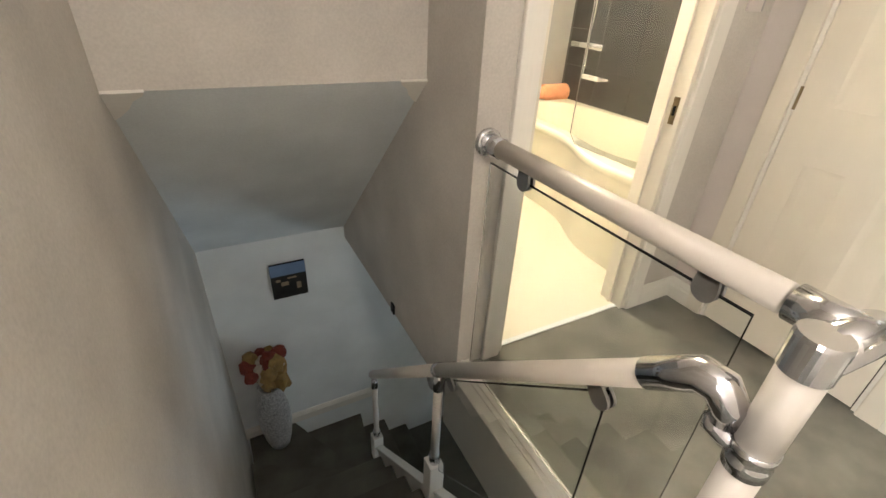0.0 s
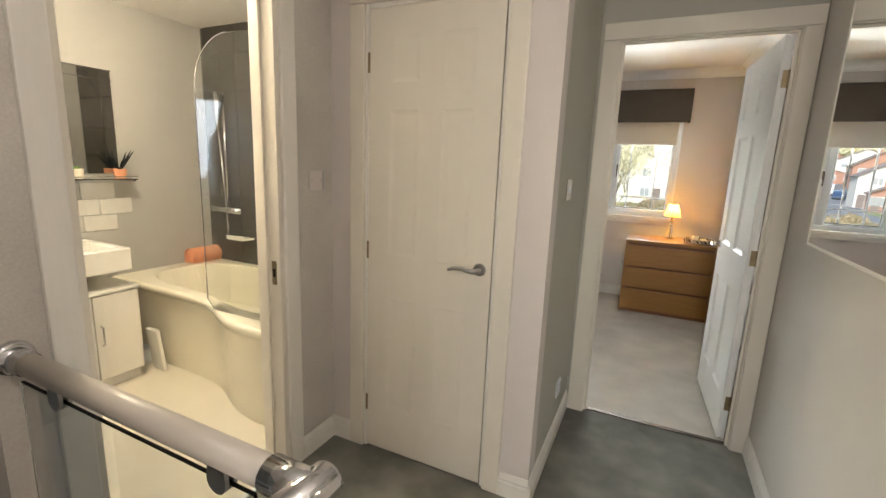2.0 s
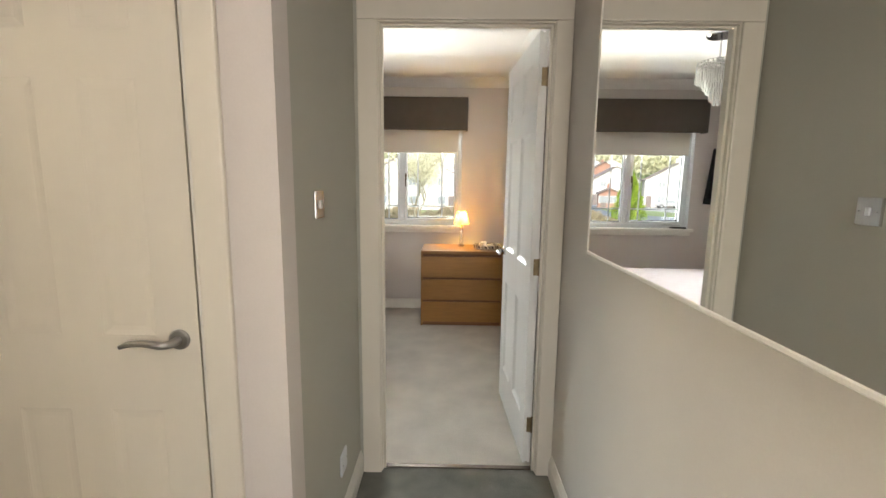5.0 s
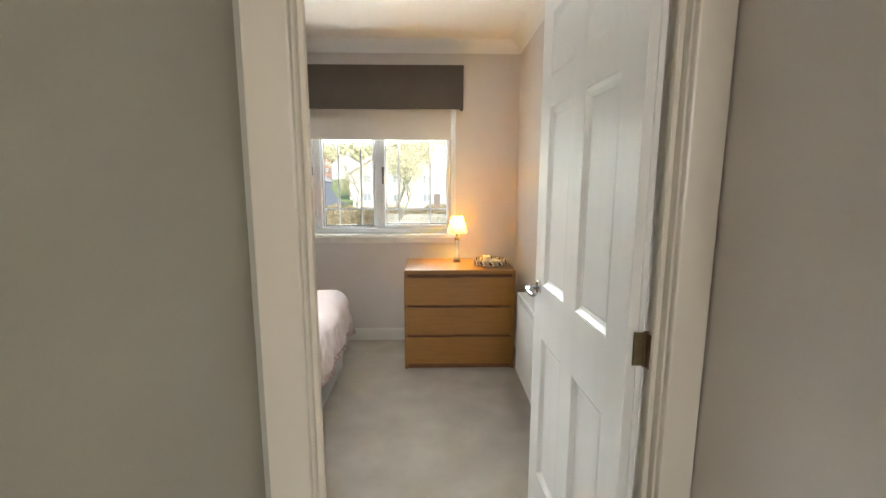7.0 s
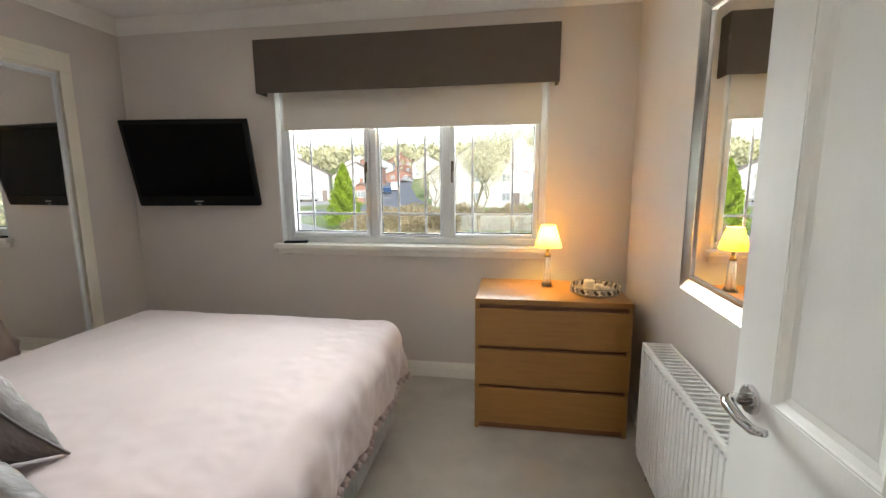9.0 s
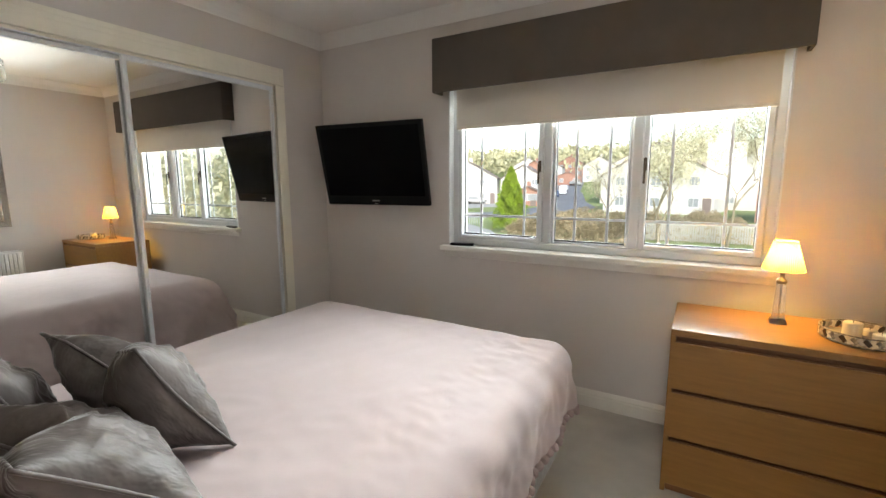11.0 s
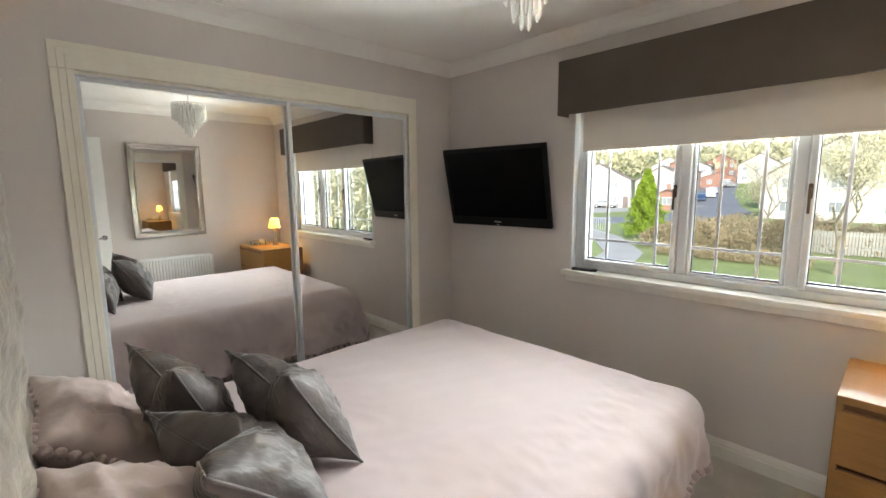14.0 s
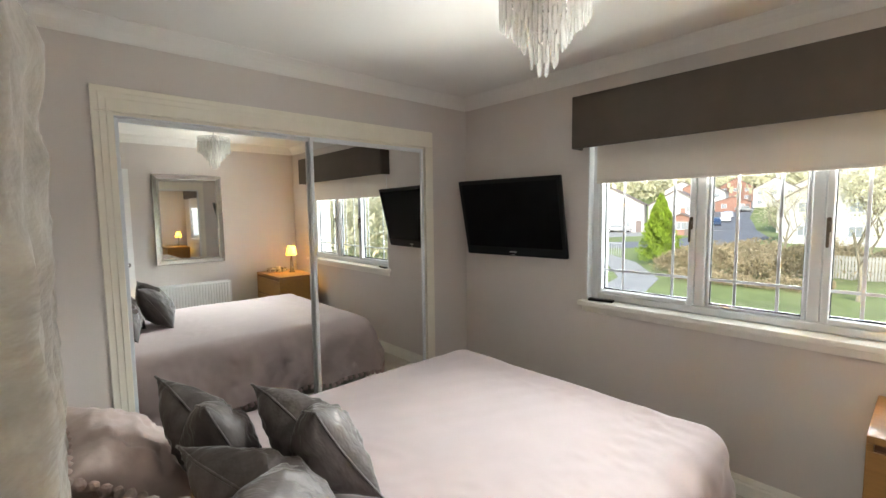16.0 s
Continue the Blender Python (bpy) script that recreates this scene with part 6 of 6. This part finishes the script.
def conifer(x, y, h, r, label):
    th = thing("conifer_tree", label, "tree", pose(x, y, GZ))
    part("trunk", tube([(0, 0, 0), (0, 0, h * 0.5), (0, 0, h * 0.9)], [0.16, 0.1, 0.03], 10), BARK, th)

    def place(g):
        t = g.random() ** 0.75
        a = g.uniform(0, 6.28)
        rad = r * (1 - t) ** 0.75 * (0.72 + 0.28 * math.sin(a * 5 + t * 22) + g.uniform(-0.08, 0.12))
        rad *= g.random() ** 0.3
        return (rad * math.cos(a), rad * math.sin(a), 0.25 + t * (h - 0.2))
    part("crown", leaves(15000, place, 0.085, 3), CONIFER, th, "bright yellow-green conifer foliage")


conifer(37.5, 13.7, 5.2, 1.85, "bright yellow-green conifer on the lawn edge")


def bare_tree(x, y, h, seed, leafy, label):
    rng = random.Random(seed)
    th = thing("tree", label, "tree", pose(x, y, GZ), group="trees outside")
    bm = bmesh.new()
    tips = []

    def grow(p, d, ln, r, level):
        pts, rad = [p], [r]
        for k in range(4):
            d = (d + Vector((rng.uniform(-0.16, 0.16), rng.uniform(-0.16, 0.16), 0.05))).normalized()
            p = p + d * ln / 4
            pts.append(p), rad.append(r * (1 - 0.16 * (k + 1)))
        add_tube(bm, pts, rad, 6 if level < 2 else 4)
        tips.append(p)
        if level < 5:
            for k in range(3 if level < 4 else 2):
                q = pts[rng.choice((2, 3, 4))]
                a = rng.uniform(0, 6.28)
                grow(q, (d + 0.9 * Vector((math.cos(a), math.sin(a), rng.uniform(-0.1, 0.5)))).normalized(), ln * rng.uniform(0.6, 0.8), r * 0.6, level + 1)
    grow(Vector((0, 0, 0)), Vector((0.05, -0.12, 1)), h * 0.34, 0.11, 0)
    part("trunk", bm, BARK, th, "pale bare trunk and limbs")
    part("crown", leaves(leafy, lambda g: tips[g.randrange(len(tips))] + Vector((g.gauss(0, 0.3), g.gauss(0, 0.3), g.gauss(0, 0.3))), 0.05, seed + 1), BLOSSOM, th, "thin pale yellow leaves")


bare_tree(29.0, 1.9, 9.0, 5, 8000, "nearly bare pale-barked tree by the fence")
bare_tree(34.5, -1.5, 9.5, 11, 8000, "nearly bare tree with a few pale leaves")
bare_tree(48.0, 8.0, 8.0, 17, 3000, "thin young tree beside the road")


def bank(name, x, y0, y1, w, h, n, size, material, label, seed):
    def place(g):
        y = g.uniform(y0, y1)
        top = h * (0.8 + 0.2 * math.sin(y * 1.3 + seed) + 0.12 * math.sin(y * 4.1))
        px = x + g.gauss(0, w / 3)
        return (px, y, rise_at(px) + 0.02 + top * g.random() ** 0.6)
    bm = leaves(n, place, size, seed)
    return tagged(link(name, bm, material), label, "hedge", kind="stuff")


bank("hedge", 33.5, 3.6, 12.0, 2.2, 1.9, 17000, 0.065, HEDGE, "brown and russet autumn hedge", 21)
bank("shrubbery", 43.0, -3.0, 13.0, 9.0, 1.5, 22000, 0.08, HEDGE, "pale brown winter shrubbery beside the road", 27)
bank("low_hedge", 30.0, 2.8, 10.0, 0.8, 0.75, 9000, 0.05, HEDGE, "low clipped brown hedge on the lawn", 22)
bank("shrubs", 37.2, -8.0, 3.0, 1.5, 0.6, 6000, 0.06, HEDGE, "low shrubs along the fence", 23)
bank("woodland", 235, -150, 190, 80, 12, 30000, 1.0, WOOD_GREEN, "distant mixed autumn woodland", 24)
bank("woodland_near", 125, -60, 16, 22, 9, 12000, 0.5, WOOD_GREEN, "trees behind the houses", 25)

bank("garden_trees", 26, -95, -17, 9, 6.5, 26000, 0.22, BLOSSOM, "pale autumn trees beyond the side garden", 26)
fence = thing("fence", "weathered pale board fence along the garden", "fence", pose(36.2, 0, GZ))
slat = part("slat", box((-0.012, -0.05, 0.05), (0.012, 0.05, 1.36)), FENCE, fence)
slat.matrix_basis = pose(0, 5.2, 0)
for k in range(1, 110):
    share("slat", slat, pose(0.0, 5.2 - 0.135 * k, 0.02 * math.sin(k * 7.3)), fence)
for z in (0.4, 1.1):
    part("rail", box((0.013, -9.7, z), (0.05, 5.3, z + 0.09)), FENCE, fence)
for k in range(7):
    part("post", box((0.05, 5.2 - 2.45 * k, 0), (0.14, 5.29 - 2.45 * k, 1.3)), FENCE, fence)
rail_ = thing("railing", "white metal railing by the footpath", "railing", pose(41, 20, GZ))
for k in range(22):
    part("baluster", box((-0.015, -1.8 + 0.22 * k, 0), (0.015, -1.77 + 0.22 * k, 1.1)), UPVC, rail_)
part("top_rail", box((-0.02, -1.85, 1.08), (0.02, 2.9, 1.13)), UPVC, rail_)


def car(x, y, turn, paint, label, tall=1.45, ln=4.3):
    th = thing("car", label, "car", pose(x, y, rise_at(x) + 0.03, 0, 0, turn) @ pose(0, 0, 0, 0, -5 if x > 100 else 0, 0), group="parked cars")
    side = [(-ln / 2, 0.35), (-ln / 2 + 0.05, 0.75), (-ln / 2 + 0.9, 0.92), (-ln / 2 + 1.5, tall - 0.04), (ln / 2 - 1.2, tall), (ln / 2 - 0.35, 0.98), (ln / 2, 0.85), (ln / 2, 0.35)]
    bm = bmesh.new()
    a, b = [bm.verts.new((px, -0.85, pz)) for px, pz in side], [bm.verts.new((px, 0.85, pz)) for px, pz in side]
    bm.faces.new(a), bm.faces.new(b[::-1])
    for k in range(len(side)):
        j = (k + 1) % len(side)
        bm.faces.new((a[k], b[k], b[j], a[j]))
    bmesh.ops.recalc_face_normals(bm, faces=bm.faces)
    bmesh.ops.bevel(bm, geom=list(bm.edges), offset=0.08, segments=2, affect="EDGES")
    part("body", bm, paint, th)
    for s in (-1, 1):
        part("side_window", prism([(-ln / 2 + 1.15, 0.95), (ln / 2 - 0.65, 0.98), (ln / 2 - 1.3, tall - 0.12), (-ln / 2 + 1.6, tall - 0.15)], -0.01, 0.01, pose(0, s * 0.852, 0, 90, 0, 0)), PANE, th)
        for px in (-ln / 2 + 0.8, ln / 2 - 0.8):
            wheel = part("wheel", tube([(px, s * 0.70, 0.31), (px, s * 0.88, 0.31)], 0.31, 20), BLACK, th)
            part("rim", tube([(px, s * 0.878, 0.31), (px, s * 0.89, 0.31)], 0.18, 16), ALU, wheel)


car(104, 29.5, 20, CAR_BLUE, "dark blue car parked at the kerb", 1.5)
car(112, 30.0, 20, CAR_WHITE, "white van parked at the kerb", 1.95, 5.0)
car(121, 31.8, 18, CAR_SILVER, "silver car parked behind the van")
car(138, 33.0, 150, CAR_SILVER, "silver car at the far bend of the road")
car(79, 37.5, 100, CAR_SILVER, "grey car on the driveway")
